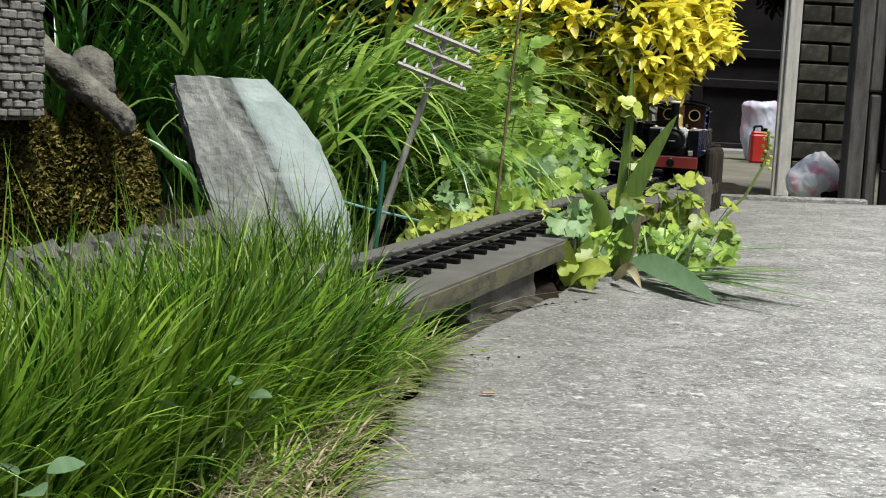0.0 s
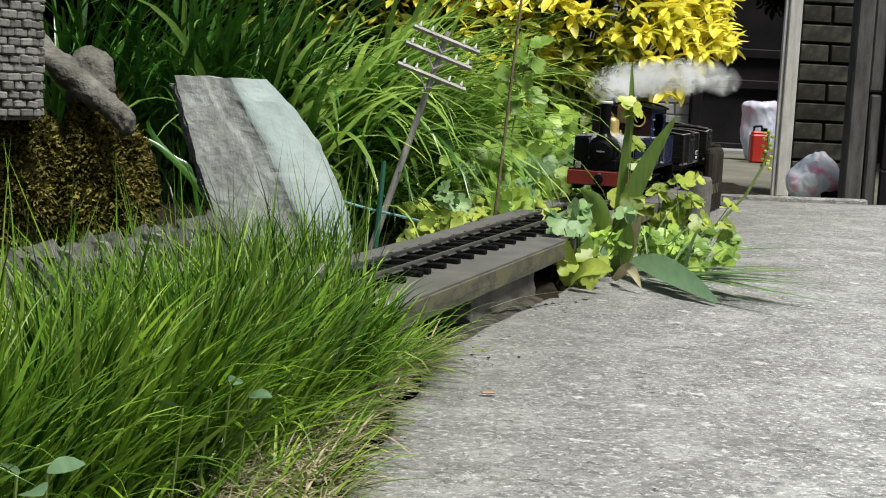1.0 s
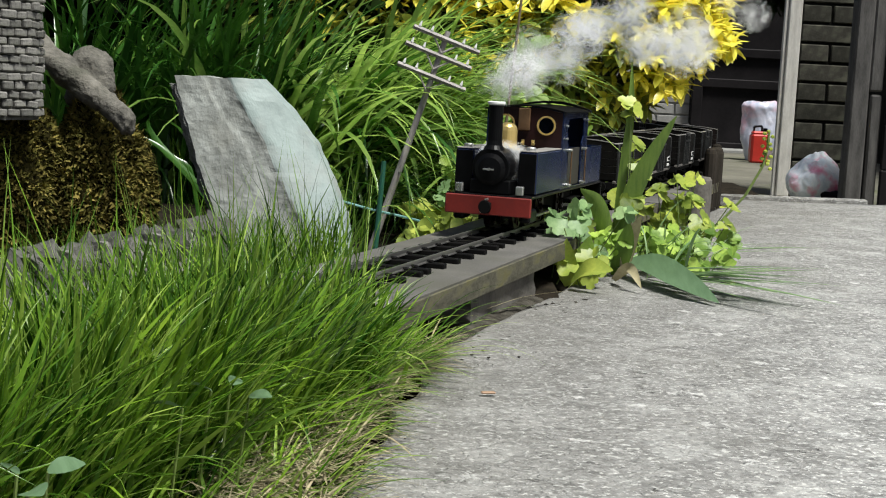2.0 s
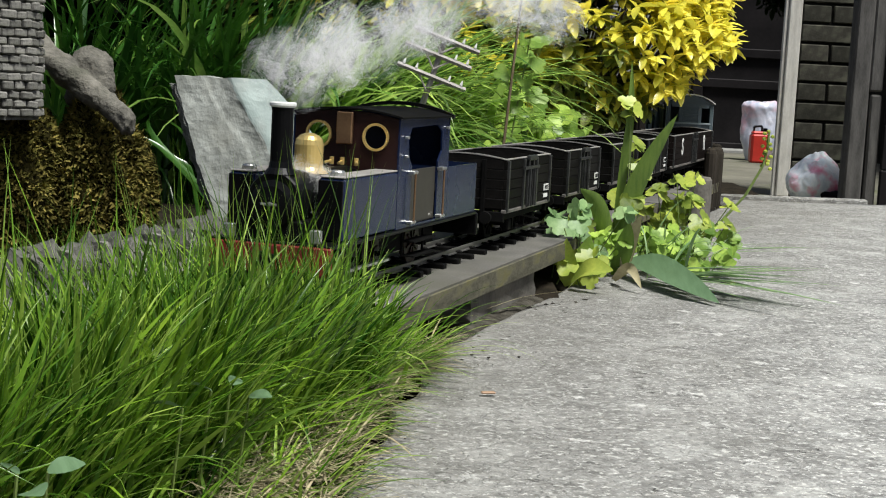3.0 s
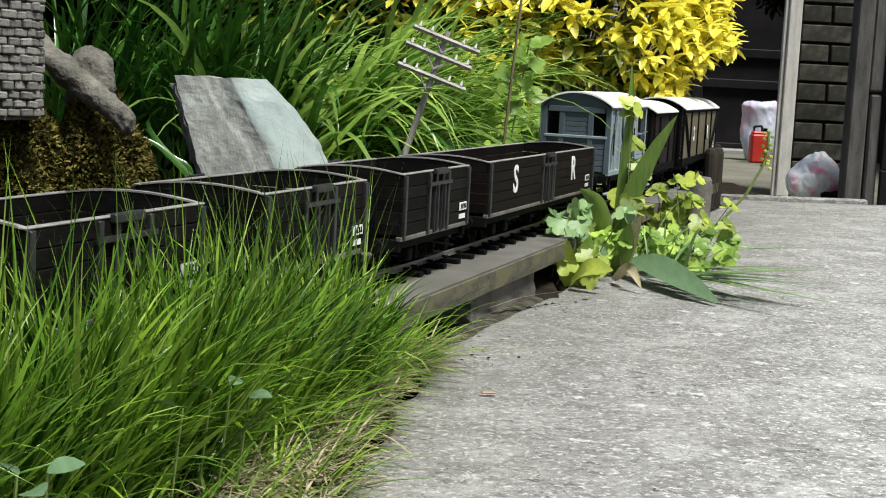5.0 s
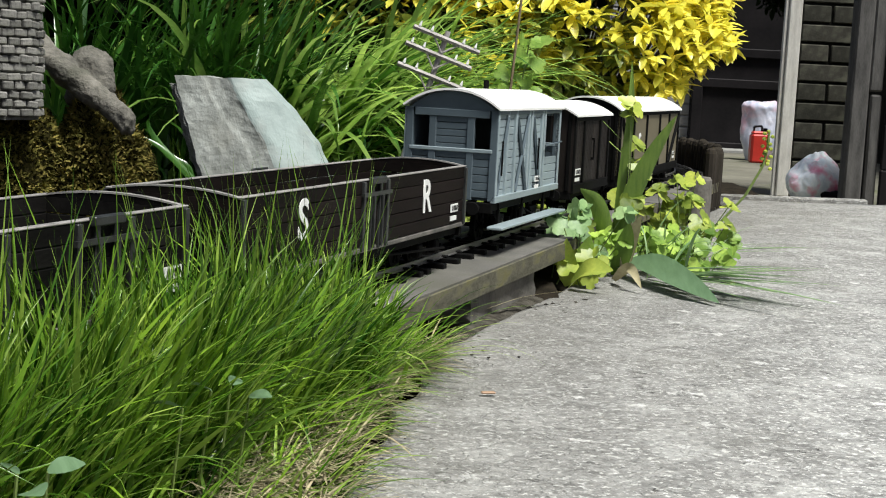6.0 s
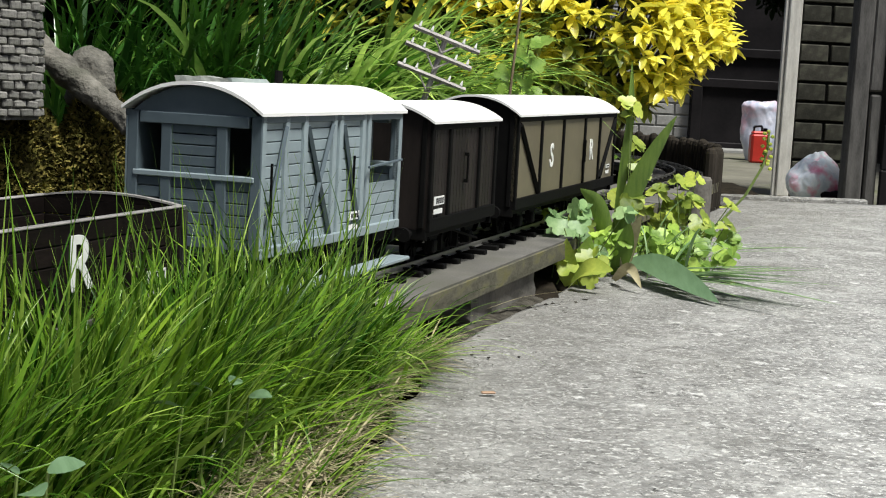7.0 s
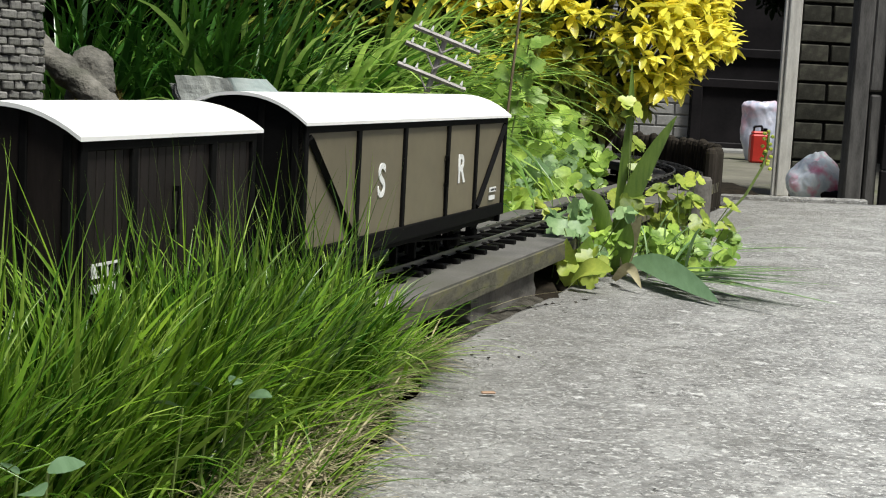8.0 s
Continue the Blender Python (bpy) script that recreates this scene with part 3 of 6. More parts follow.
# ---------------------------------------------------------------- ground and setting
def ground():
    bm = bmesh.new()
    bmesh.ops.create_grid(bm, x_segments=90, y_segments=90, size=1.0)
    for v in bm.verts:
        u, w = v.co.x, v.co.y
        x, y = 60 * u ** 3 + 2.2 * u, 3 + 60 * w ** 3 + 3.5 * w
        q = Vector((x, y)) - ORIGIN
        across = q.dot(ASIDE)
        z = -0.11
        if y < 5.0 and across < 0.12:
            z = 0.005 + 0.012 * noise.noise(Vector((x * 6, y * 6, 0)))
            z += 0.03 * min(1, max(0, (-across - 0.25) / 0.8))
        elif y >= 5:
            z = -0.13
        v.co = (x, y, z)
    return tagged(part("ground", bm, M["soil"], smooth=True), "dark brown garden soil round the railway and yard", "ground", kind="structure")


ground()


def concrete_path():
    """The slab: its verge towards the railway is ragged, its far end a straight edge."""
    bm = bmesh.new()
    cols, rows_ = 70, 110
    g = []
    for j in range(rows_ + 1):
        t = j / rows_
        y = -2.0 + 6.1 * t ** 0.8
        row = []
        for i in range(cols + 1):
            u = i / cols
            left = 0.32 * y - 0.61 + 0.112 + 0.016 * noise.noise(Vector((y * 9, 3, 0)))
            if y < 1.62:
                k = (1.62 - y)
                left = 0.005 - 0.105 * k + 0.03 * noise.noise(Vector((y * 12, 0, 0)))
            yy = y + (0.1 * u if j == rows_ else 0)
            x = left + (4.5 - left) * u ** 1.6
            z = 0.004 * noise.noise(Vector((x * 3, yy * 3, 0))) + 0.0015 * noise.noise(Vector((x * 14, yy * 14, 2)))
            row.append(bm.verts.new((x, yy, z)))
        g.append(row)
    for j in range(rows_):
        for i in range(cols):
            bm.faces.new((g[j][i], g[j][i + 1], g[j + 1][i + 1], g[j + 1][i]))
    rim = [e for e in bm.edges if e.is_boundary]
    r = bmesh.ops.extrude_edge_only(bm, edges=rim)
    for v in r["geom"]:
        if isinstance(v, bmesh.types.BMVert):
            v.co.z -= 0.12
    bmesh.ops.recalc_face_normals(bm, faces=bm.faces)
    path = tagged(part("path", bm, M["concrete"], smooth=True), "pale grey worn concrete garden path", "path", kind="structure")
    bm = bmesh.new()
    box(bm, 0.60, 1.19, -0.02, 0.02, -0.1, 0.012, 0.004)
    for v in bm.verts:
        v.co.y += 4.07 + 0.19 * (v.co.x - 0.75) - 0.0
    part("edge_strip", bm, M["concrete"], path, "narrow pale stone edging at the end of the slab")
    return path


concrete_path()


def yard():
    bm = bmesh.new()
    for i, (x0, x1, y0, y1) in enumerate(((0.3, 3.2, 4.1, 6.3), (0.3, 3.2, 6.31, 9.5))):
        box(bm, x0, x1, y0, y1, -0.16, -0.10 + 0.004 * i, 0.006)
    return tagged(part("yard_paving", bm, M["yard"]), "greenish worn concrete paving of the lower yard", "paving", kind="structure")


yard()


def brickwork(name, x0, x1, y, z0, z1, depth, mode, mt, parent, mirror=False, L=0.215, Hh=0.065, joint=0.010):
    """Bricks of a wall that faces the camera, each proud of its mortar; they share one mesh per length."""
    full = {}
    for r in range(int((z1 - z0) / (Hh + joint))):
        z = z0 + r * (Hh + joint)
        unit = L if mode == "stretcher" else 0.1025
        x = x0 - (unit / 2 if r % 2 else 0)
        while x < x1 - 0.02:
            a, b = max(x0, x), min(x1, x + unit)
            if b - a > 0.02:
                key = round(b - a, 3)
                if key not in full:
                    me = bpy.data.meshes.new("brick")
                    bm = cube(-(b - a) / 2, (b - a) / 2, -0.004, 0.02, 0, Hh, 0.004)
                    bm.to_mesh(me)
                    bm.free()
                    me.materials.append(mt)
                    full[key] = me
                ob = new("brick", full[key])
                ob.parent = parent
                ob.matrix_basis = pose((a + b) / 2, y + rnd.uniform(-0.002, 0.002), z)
            x += unit + joint


def background():
    # pier of dark bricks beside the white frame
    w = tagged(part("wall_pier", cube(1.332, 1.540, 5.712, 5.95, -0.12, 1.9), M["mortar"]), "dark mossy brick pier beside the yard opening", "wall", kind="structure")
    brickwork("pier", 1.332, 1.540, 5.705, -0.10, 1.25, 0.2, "stretcher", M["brick"], w)
    fr = thing("door_frame", "weathered white painted timber door frame at the pier", "door frame", pose(1.297, 5.70, -0.1), kind="structure")
    part("jamb", cube(-0.018, 0.032, 0, 0.04, 0, 2.0, 0.004), M["frame"], fr)
    part("stop", cube(-0.032, -0.0185, 0.012, 0.035, 0, 2.0, 0.002), M["frame"], fr)
    # back of the yard
    bw = tagged(part("wall_back", cube(-1.2, 3.4, 9.66, 9.9, -0.15, 2.6), M["paleblock"]), "pale painted block wall at the back of the yard", "wall", kind="structure")
    brickwork("back", 0.9, 1.56, 9.65, -0.10, 1.25, 0.2, "stretcher", M["paleblock"], bw)
    d = thing("door_1", "dark brown panelled back door with a flat rail", "door", pose(1.555, 9.56, -0.09), kind="structure")
    part("leaf", cube(0, 0.78, 0.03, 0.075, 0, 1.98, 0.004), M["door"], d)
    for z0, z1 in ((0.0, 0.05), (0.40, 0.46), (0.60, 0.66), (1.86, 1.98)):
        part("rail", cube(0.02, 0.76, 0.0, 0.029, z0, z1, 0.006), M["door"], d)
    for x0, x1 in ((0.0, 0.07), (0.71, 0.78)):
        part("stile", cube(x0, x1, -0.002, 0.029, 0, 1.98, 0.006), M["door"], d)
    s = tagged(part("door_sill", cube(1.50, 2.5, 9.30, 9.55, -0.1, -0.075, 0.005), M["paleblock"]), "pale worn concrete door sill", "sill", kind="structure")
    # post and dark boarding at the near side of the opening
    p = thing("gate_post", "weathered grey timber gate post with splits", "post", pose(1.455, 5.22, -0.11))
    bm = bmesh.new()
    for x0, x1, z0, z1 in ((-0.055, 0.008, 0, 0.95), (0.016, 0.058, 0, 0.42), (0.0085, 0.058, 0.43, 0.95)):
        box(bm, x0, x1, -0.04, 0.04, z0, z1, 0.007)
    for v in bm.verts:
        v.co.x += 0.006 * noise.noise(Vector((v.co.z * 3, 0, v.co.x * 9)))
    part("shaft", bm, M["postwood"], p)
    b = thing("shed_wall", "black stained timber boarding of a shed", "wall", pose(1.52, 5.16, -0.11), kind="structure")
    for i in range(6):
        part("board", cube(0, 1.2, 0.0, 0.02, i * 0.16, i * 0.16 + 0.156, 0.003), M["door"], b)
    r = random.Random(31)
    hb = thing("hanging_basket", "hanging basket of trailing dark green plants", "basket")
    fo = Foliage()
    lf = leaf_mesh("leaf", 0.035, 0.016, M["iris"], 0.2, 0.5)
    for k in range(260):
        d = Vector((r.gauss(0, 1), r.gauss(0, 1), r.gauss(-0.1, 0.8)))
        d.normalize()
        fo.add(lf, aim(Vector((1.30, 6.0, 0.70)) + d * 0.085 * r.random() ** 0.4, d + Vector((0, 0, -0.5)), r.uniform(0, 360), r.uniform(0.6, 1.3)))
    tagged(fo.build("trailing_leaves", M["hedge"], hb), kind="stuff")
    part("chain", tube((1.30, 6.0, 0.7), (1.30, 6.0, 1.9), 0.003, seg=6), M["soot"], hb)
    part("bracket", tube((1.30, 6.0, 1.88), (1.345, 5.85, 1.88), 0.006, seg=6), M["soot"], hb)
    part("bowl", lathe(bmesh.new(), [(0.01, 0.64), (0.06, 0.66), (0.075, 0.70)], 16, pose(1.30, 6.0, 0)), M["soot"], hb)
    # hedge and backing added so that gaps between the plants stay dark
    fo = Foliage()
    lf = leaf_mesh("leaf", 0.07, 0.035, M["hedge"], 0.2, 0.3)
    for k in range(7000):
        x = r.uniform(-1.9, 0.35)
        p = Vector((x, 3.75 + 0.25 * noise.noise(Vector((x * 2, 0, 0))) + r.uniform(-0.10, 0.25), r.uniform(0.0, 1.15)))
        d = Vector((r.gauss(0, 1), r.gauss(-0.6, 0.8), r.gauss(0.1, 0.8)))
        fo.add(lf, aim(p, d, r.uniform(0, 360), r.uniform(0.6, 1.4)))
    hd = thing("hedge", "added dense hedge behind the flower bed, near black for its shade", "hedge", kind="stuff")
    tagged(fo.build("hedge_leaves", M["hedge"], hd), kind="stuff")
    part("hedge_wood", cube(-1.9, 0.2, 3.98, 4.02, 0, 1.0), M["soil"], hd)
    # closing walls out of sight
    tagged(part("wall_yard", cube(2.6, 2.8, 5.3, 9.65, -0.15, 1.5), M["mortar"]), "plain brick side wall of the yard", "wall", kind="structure")
    tagged(part("wall_far", cube(-6, -1.25, 7.6, 7.8, -0.15, 1.8), M["mortar"]), "plain garden wall behind the planting", "wall", kind="structure")


background()


# ---------------------------------------------------------------- the railway
def baseboard():
    t = thing("railway_baseboard", "weathered timber baseboard topped with grey felt, carrying the track", "baseboard")
    for i, (a, b) in enumerate(((-3.0, -0.6), (-0.595, 0.66), (0.665, 1.36), (1.365, 2.30), (2.305, 3.5), (3.505, 4.6))):
        dw = (0.0, 0.006, -0.003, 0.004, 0.0, 0.002)[i]
        part("deck", strip(bmesh.new(), a, b, -0.098 + dw, 0.090 + dw, 0.058, 0.066 + 0.001 * (i % 2), 0.08), M["felt"], t, "grey felted top")
        part("fascia", strip(bmesh.new(), a, b - 0.004, 0.074 + dw, 0.094 + dw, 0.041, 0.0645, 0.08), M["timber"], t, "weathered front plank")
        part("rear_plank", strip(bmesh.new(), a, b - 0.004, -0.098 + dw, -0.080 + dw, 0.041, 0.057, 0.08), M["timber"], t)
    # nail heads along the fascia
    for k in range(16):
        p, a = line(1.40 + k * 0.068, 0.0985, 0.050 + 0.006 * (k % 2))
        bm = bmesh.new()
        lathe(bm, [(0.0034, 0), (0.0030, 0.0012), (0.001, 0.0018)], 8, aim(p - Vector((ASIDE.x, ASIDE.y, 0)) * 0.004, (ASIDE.x, ASIDE.y, 0)) @ pose(0, 0, 0, 0, 90, 0))
        part("nail", bm, M["sleeper"], t)
    return t


baseboard()


def supports():
    for s, L, h in ((1.775, 0.31, 0.035), (2.25, 0.2, 0.034), (1.05, 0.18, 0.035), (0.4, 0.2, 0.035), (2.9, 0.22, 0.035), (-0.3, 0.2, 0.035)):
        bm = bmesh.new()
        bmesh.ops.create_cube(bm, size=1.0)
        bmesh.ops.subdivide_edges(bm, edges=bm.edges, cuts=5, use_grid_fill=True)
        for v in bm.verts:
            k = 1 + 0.10 * noise.noise(v.co * 4 + Vector((s, 0, 0)))
            v.co = Vector((v.co.x * L * k, v.co.y * 0.13 * k, v.co.z * 0.075))
        p, a = line(s, 0.022, -0.002)
        tagged(part("support_block", bm, M["stone"], m=Matrix.Translation(p) @ Matrix.Rotation(a, 4, "Z")), "rough grey concrete block under the baseboard", "block", group="blocks under the baseboard")


supports()


def track():
    t = thing("railway_track", "model railway track with bright rails on black sleepers", "track")
    for w in (-0.0235, 0.0235):
        bm = bmesh.new()
        strip(bm, -2.4, 4.5, w - 0.0012, w + 0.0012, 0.0772, RAIL, 0.06)
        strip(bm, -2.4, 4.5, w - 0.0007, w + 0.0007, 0.0742, 0.0773, 0.06)
        strip(bm, -2.4, 4.5, w - 0.0025, w + 0.0025, 0.0730, 0.0743, 0.06)
        part("rail", bm, M["rail"], t, "worn steel rail")
    me = bpy.data.meshes.new("sleeper")
    bm = cube(-0.0065, 0.0065, -0.047, 0.047, 0.0, 0.0075, 0.0012)
    for w in (-0.0235, 0.0235):
        box(bm, -0.004, 0.004, w - 0.0075, w + 0.0075, 0.0070, 0.0105, 0.0012)
    bm.to_mesh(me)
    bm.free()
    me.materials.append(M["sleeper"])
    s = -1.2
    k = 0
    while s < 3.4:
        p, a = line(s, 0.0, 0.0660)
        so = new("sleeper", me)
        so.parent, so.matrix_basis = t, Matrix.Translation(p) @ Matrix.Rotation(a + rnd.uniform(-0.03, 0.03), 4, "Z")
        k += 1
        s += 0.030 if k % 6 == 0 else 0.058
    return t


track()


# ---------------------------------------------------------------- rolling stock: +x ahead, +y to the path, z = 0 at the rail head
def wheelset(x, parent, r=0.021, red=False):
    """An axle with two flanged, spoked wheels; its origin is the axle, so that it can roll."""
    mt = M["cabred"] if red else M["soot"]
    ob = part("wheelset", tube((0, -0.04, 0), (0, 0.04, 0), 0.003, seg=8), M["soot"], parent, m=pose(x, 0, r))
    ob["radius"] = r
    half = [(r + 0.0025, 0.0015), (r + 0.0025, 0.0), (r, -0.0005), (r * 0.99, -0.006), (r * 0.82, -0.006), (r * 0.80, -0.001)]
    for sgn in (-1, 1):
        bm = bmesh.new()
        lathe(bm, [(a, -b * sgn) for a, b in half], 18, Matrix.Translation((0, sgn * 0.021, 0)) @ pose(0, 0, 0, 90, 0, 0))
        rod(bm, (0, sgn * 0.018, 0), (0, sgn * 0.028, 0), r * 0.24, seg=10)
        for k in range(4):
            box(bm, -r * 0.82, r * 0.82, sgn * 0.0225 - 0.001, sgn * 0.0225 + 0.002, -0.0013, 0.0013, 0.0, Matrix.Rotation(k * math.pi / 4, 4, "Y"))
        part("wheel", bm, mt, ob)
    return ob


def underframe(t, L, wheels, half=0.052, z=0.042, axlebox=True):
    """Solebars, headstocks, buffers, axleguards and brake lever."""
    for sgn in (-1, 1):
        part("solebar", cube(-L + 0.004, -0.004, sgn * half - 0.003, sgn * half + 0.003, z - 0.012, z, 0.001), M["soot"], t)
    for x in (-0.004, -L + 0.004):
        part("headstock", cube(x - 0.004, x + 0.004, -half - 0.008, half + 0.008, z - 0.014, z, 0.001), M["soot"], t)
        f = 1 if x > -0.01 else -1
        for sgn in (-1, 1):
            bm = bmesh.new()
            rod(bm, (x, sgn * 0.040, z - 0.007), (x + f * 0.022, sgn * 0.040, z - 0.007), 0.0042, 0.0034)
            rod(bm, (x + f * 0.021, sgn * 0.040, z - 0.007), (x + f * 0.0245, sgn * 0.040, z - 0.007), 0.0085, 0.008, 14)
            part("buffer", bm, M["soot"], t)
        bm = bmesh.new()
        rod(bm, (x, 0, z - 0.008), (x + f * 0.056, 0, z - 0.016), 0.0022)
        part("coupling", bm, M["soot"], t)
    for x in wheels:
        wheelset(x, t)
        for sgn in (-1, 1):
            bm = bmesh.new()
            y = sgn * 0.043
            extrude_profile(bm, [(-0.0012 + y, z), (0.0012 + y, z), (0.0012 + y, 0.012), (-0.0012 + y, 0.012)], x - 0.009, x + 0.009)
            box(bm, x - 0.008, x + 0.008, y, y + sgn * 0.010, 0.013, 0.029, 0.002)
            for q in range(3):
                box(bm, x - 0.024 + q * 0.005, x + 0.024 - q * 0.005, y + sgn * 0.001, y + sgn * 0.007, 0.0285 + (2 - q) * 0.003, 0.0312 + (2 - q) * 0.003)
            part("axleguard", bm, M["soot"], t)
    bm = bmesh.new()
    y = half - 0.004
    xm = (wheels[0] + wheels[-1]) / 2
    rod(bm, (xm, y, z - 0.012), (wheels[-1] - 0.012, y + 0.009, 0.018), 0.0016, seg=6)
    rod(bm, (xm, y, z - 0.012), (xm, y, 0.02), 0.002, seg=6)
    box(bm, xm + 0.028, xm + 0.034, y - 0.008, y, 0.012, 0.03)
    box(bm, xm - 0.034, xm - 0.028, y - 0.008, y, 0.012, 0.03)
    part("brake_gear", bm, M["soot"], t)


def plates(t, x, z, y=0.0632, w=0.027, hgt=0.0095):
    """The lettered plate and the number plate of a wagon side; the writing is too small to read."""
    bm = bmesh.new()
    box(bm, x - w / 2, x + w / 2, y - 0.0003, y + 0.0006, z, z + hgt)
    box(bm, x - w * 0.35, x + w * 0.5, y - 0.0003, y + 0.0006, z - 0.010, z - 0.0045)
    p = part("number_plate", bm, M["white"], t, "white plate with illegible marks")
    bm = bmesh.new()
    for k in range(4):
        box(bm, x - w * 0.4 + k * w * 0.2, x - w * 0.28 + k * w * 0.2, y + 0.0007, y + 0.001, z + 0.0018, z + hgt - 0.0018)
    part("marks", bm, M["soot"], p)


def open_wagon(L, planks, mt, top=0.112, z0=0.046, wheels=(-0.06, -0.19), letters=(), door=True, label="", group="", plate_x=None, curved=0.0):
    t = thing("open_wagon", label, "wagon", group=group)
    W = 0.062
    n = planks
    ph = (top - z0) / n
    sideme = cube(-L + 0.001, -0.001, -0.0025, 0.0025, 0, ph - 0.0008, 0.0006)
    me = bpy.data.meshes.new("plank")
    sideme.to_mesh(me)
    sideme.free()
    me.materials.append(mt)
    for sgn in (-1, 1):
        for k in range(n):
            ob = new("plank", me)
            ob.parent, ob.matrix_basis = t, pose(0, sgn * (W - 0.0025), z0 + k * ph)
    endme = cube(-0.0025, 0.0025, -W + 0.005, W - 0.005, 0, ph - 0.0008, 0.0006)
    me = bpy.data.meshes.new("end_plank")
    endme.to_mesh(me)
    endme.free()
    me.materials.append(mt)
    for x in (-0.0035, -L + 0.0035):
        for k in range(n):
            ob = new("end_plank", me)
            ob.parent, ob.matrix_basis = t, pose(x, 0, z0 + k * ph)
        if curved:
            pts = [(-W + 0.004, top - 0.0008)] + [(y, top + curved * (1 - (y / W) ** 2)) for y in [(-W + 0.004) + i * (2 * W - 0.008) / 10 for i in range(11)]] + [(W - 0.004, top - 0.0008)]
            part("end_board", extrude_profile(bmesh.new(), pts, x - 0.0025, x + 0.0025), mt, t)
            rr = bmesh.new()
            ys = [(-W) + i * (2 * W) / 12 for i in range(13)]
            pts = [(y, top + 0.0006 + curved * (1 - (y / W) ** 2)) for y in ys] + [(y, top - 0.0008 + curved * (1 - (y / W) ** 2)) for y in reversed(ys)]
            part("end_rim", extrude_profile(rr, pts, x - 0.003, x + 0.003), M["rim"], t, "worn pale top edge")
        else:
            part("end_rim", cube(x - 0.003, x + 0.003, -W, W, top - 0.0003, top + 0.0014, 0.0005), M["rim"], t, "worn pale top edge")
    part("floor", cube(-L + 0.006, -0.006, -W + 0.005, W - 0.005, z0 - 0.003, z0 + 0.002), mt, t)
    for sgn in (-1, 1):
        part("top_rim", cube(-L, 0, sgn * (W - 0.0025) - 0.003, sgn * (W - 0.0025) + 0.003, top - 0.0003, top + 0.0012, 0.0005), M["rim"], t, "worn pale top edge")
        part("curb_rail", cube(-L, 0, sgn * (W - 0.003) - 0.003, sgn * (W - 0.003) + 0.0035, z0 - 0.006, z0 - 0.001, 0.0008), M["dullrim"], t, "bottom rail with its highlight put in as pale colour")
        y = sgn * (W + 0.0015)
        xs = [-0.005, -L + 0.005]
        if door:
            xs += [-L * 0.5 - 0.034, -L * 0.5 + 0.034, -L * 0.5 - 0.012, -L * 0.5 + 0.012]
        for x in xs:
            part("strap", cube(x - 0.003, x + 0.003, y - 0.0025, y + 0.0015, z0 - 0.004, top - 0.001, 0.0006), M["iron"], t)
        if door:
            bm = bmesh.new()
            for x in (-L * 0.5 - 0.012, -L * 0.5 + 0.012):
                rod(bm, (x, y + sgn * 0.003, z0 - 0.002), (x, y + sgn * 0.003, z0 + 0.05), 0.0018, seg=6)
            box(bm, -L * 0.5 - 0.04, -L * 0.5 + 0.04, y + sgn * 0.0005, y + sgn * 0.003, top - 0.016, top - 0.012)
            box(bm, -L * 0.5 - 0.02, -L * 0.5 + 0.02, y - 0.002, y + sgn * 0.004, top - 0.004, top + 0.003, 0.001)
            part("door_iron", bm, M["iron"], t)
    for x in (-0.0005, -L + 0.0005):
        for y in (-0.03, 0.03):
            part("end_stanchion", cube(x - 0.003, x + 0.003, y - 0.003, y + 0.003, z0 - 0.01, top + curved * 0.5 - 0.004, 0.0006), M["soot"], t)
    for ch, x, z, size in letters:
        letter("letter_" + ch.lower(), ch, size, M["white"], t, pose(x, W + 0.0006, z, 90, 0, 180), "white painted letter " + ch)
    plates(t, plate_x if plate_x is not None else -L + 0.024, z0 + 0.014)
    underframe(t, L, wheels)
    return t


def roof_shell(L, W, eave, rise, thick=0.003, over=0.004, n=14):
    bm = bmesh.new()
    ys = [-W + 2 * W * i / n for i in range(n + 1)]
    f = lambda y: eave + rise * (1 - abs(y / W) ** 2.2)
    pts = [(y, f(y)) for y in ys] + [(y, f(y) - thick) for y in reversed(ys)]
    return extrude_profile(bm, pts, -L - over, over)


def end_wall(bm, x0, x1, W, z0, eave, rise, n=12):
    ys = [-W + 2 * W * i / n for i in range(n + 1)]
    pts = [(-W, z0)] + [(y, eave + rise * (1 - abs(y / W) ** 2.2)) for y in ys] + [(W, z0)]
    return extrude_profile(bm, pts, x0, x1)


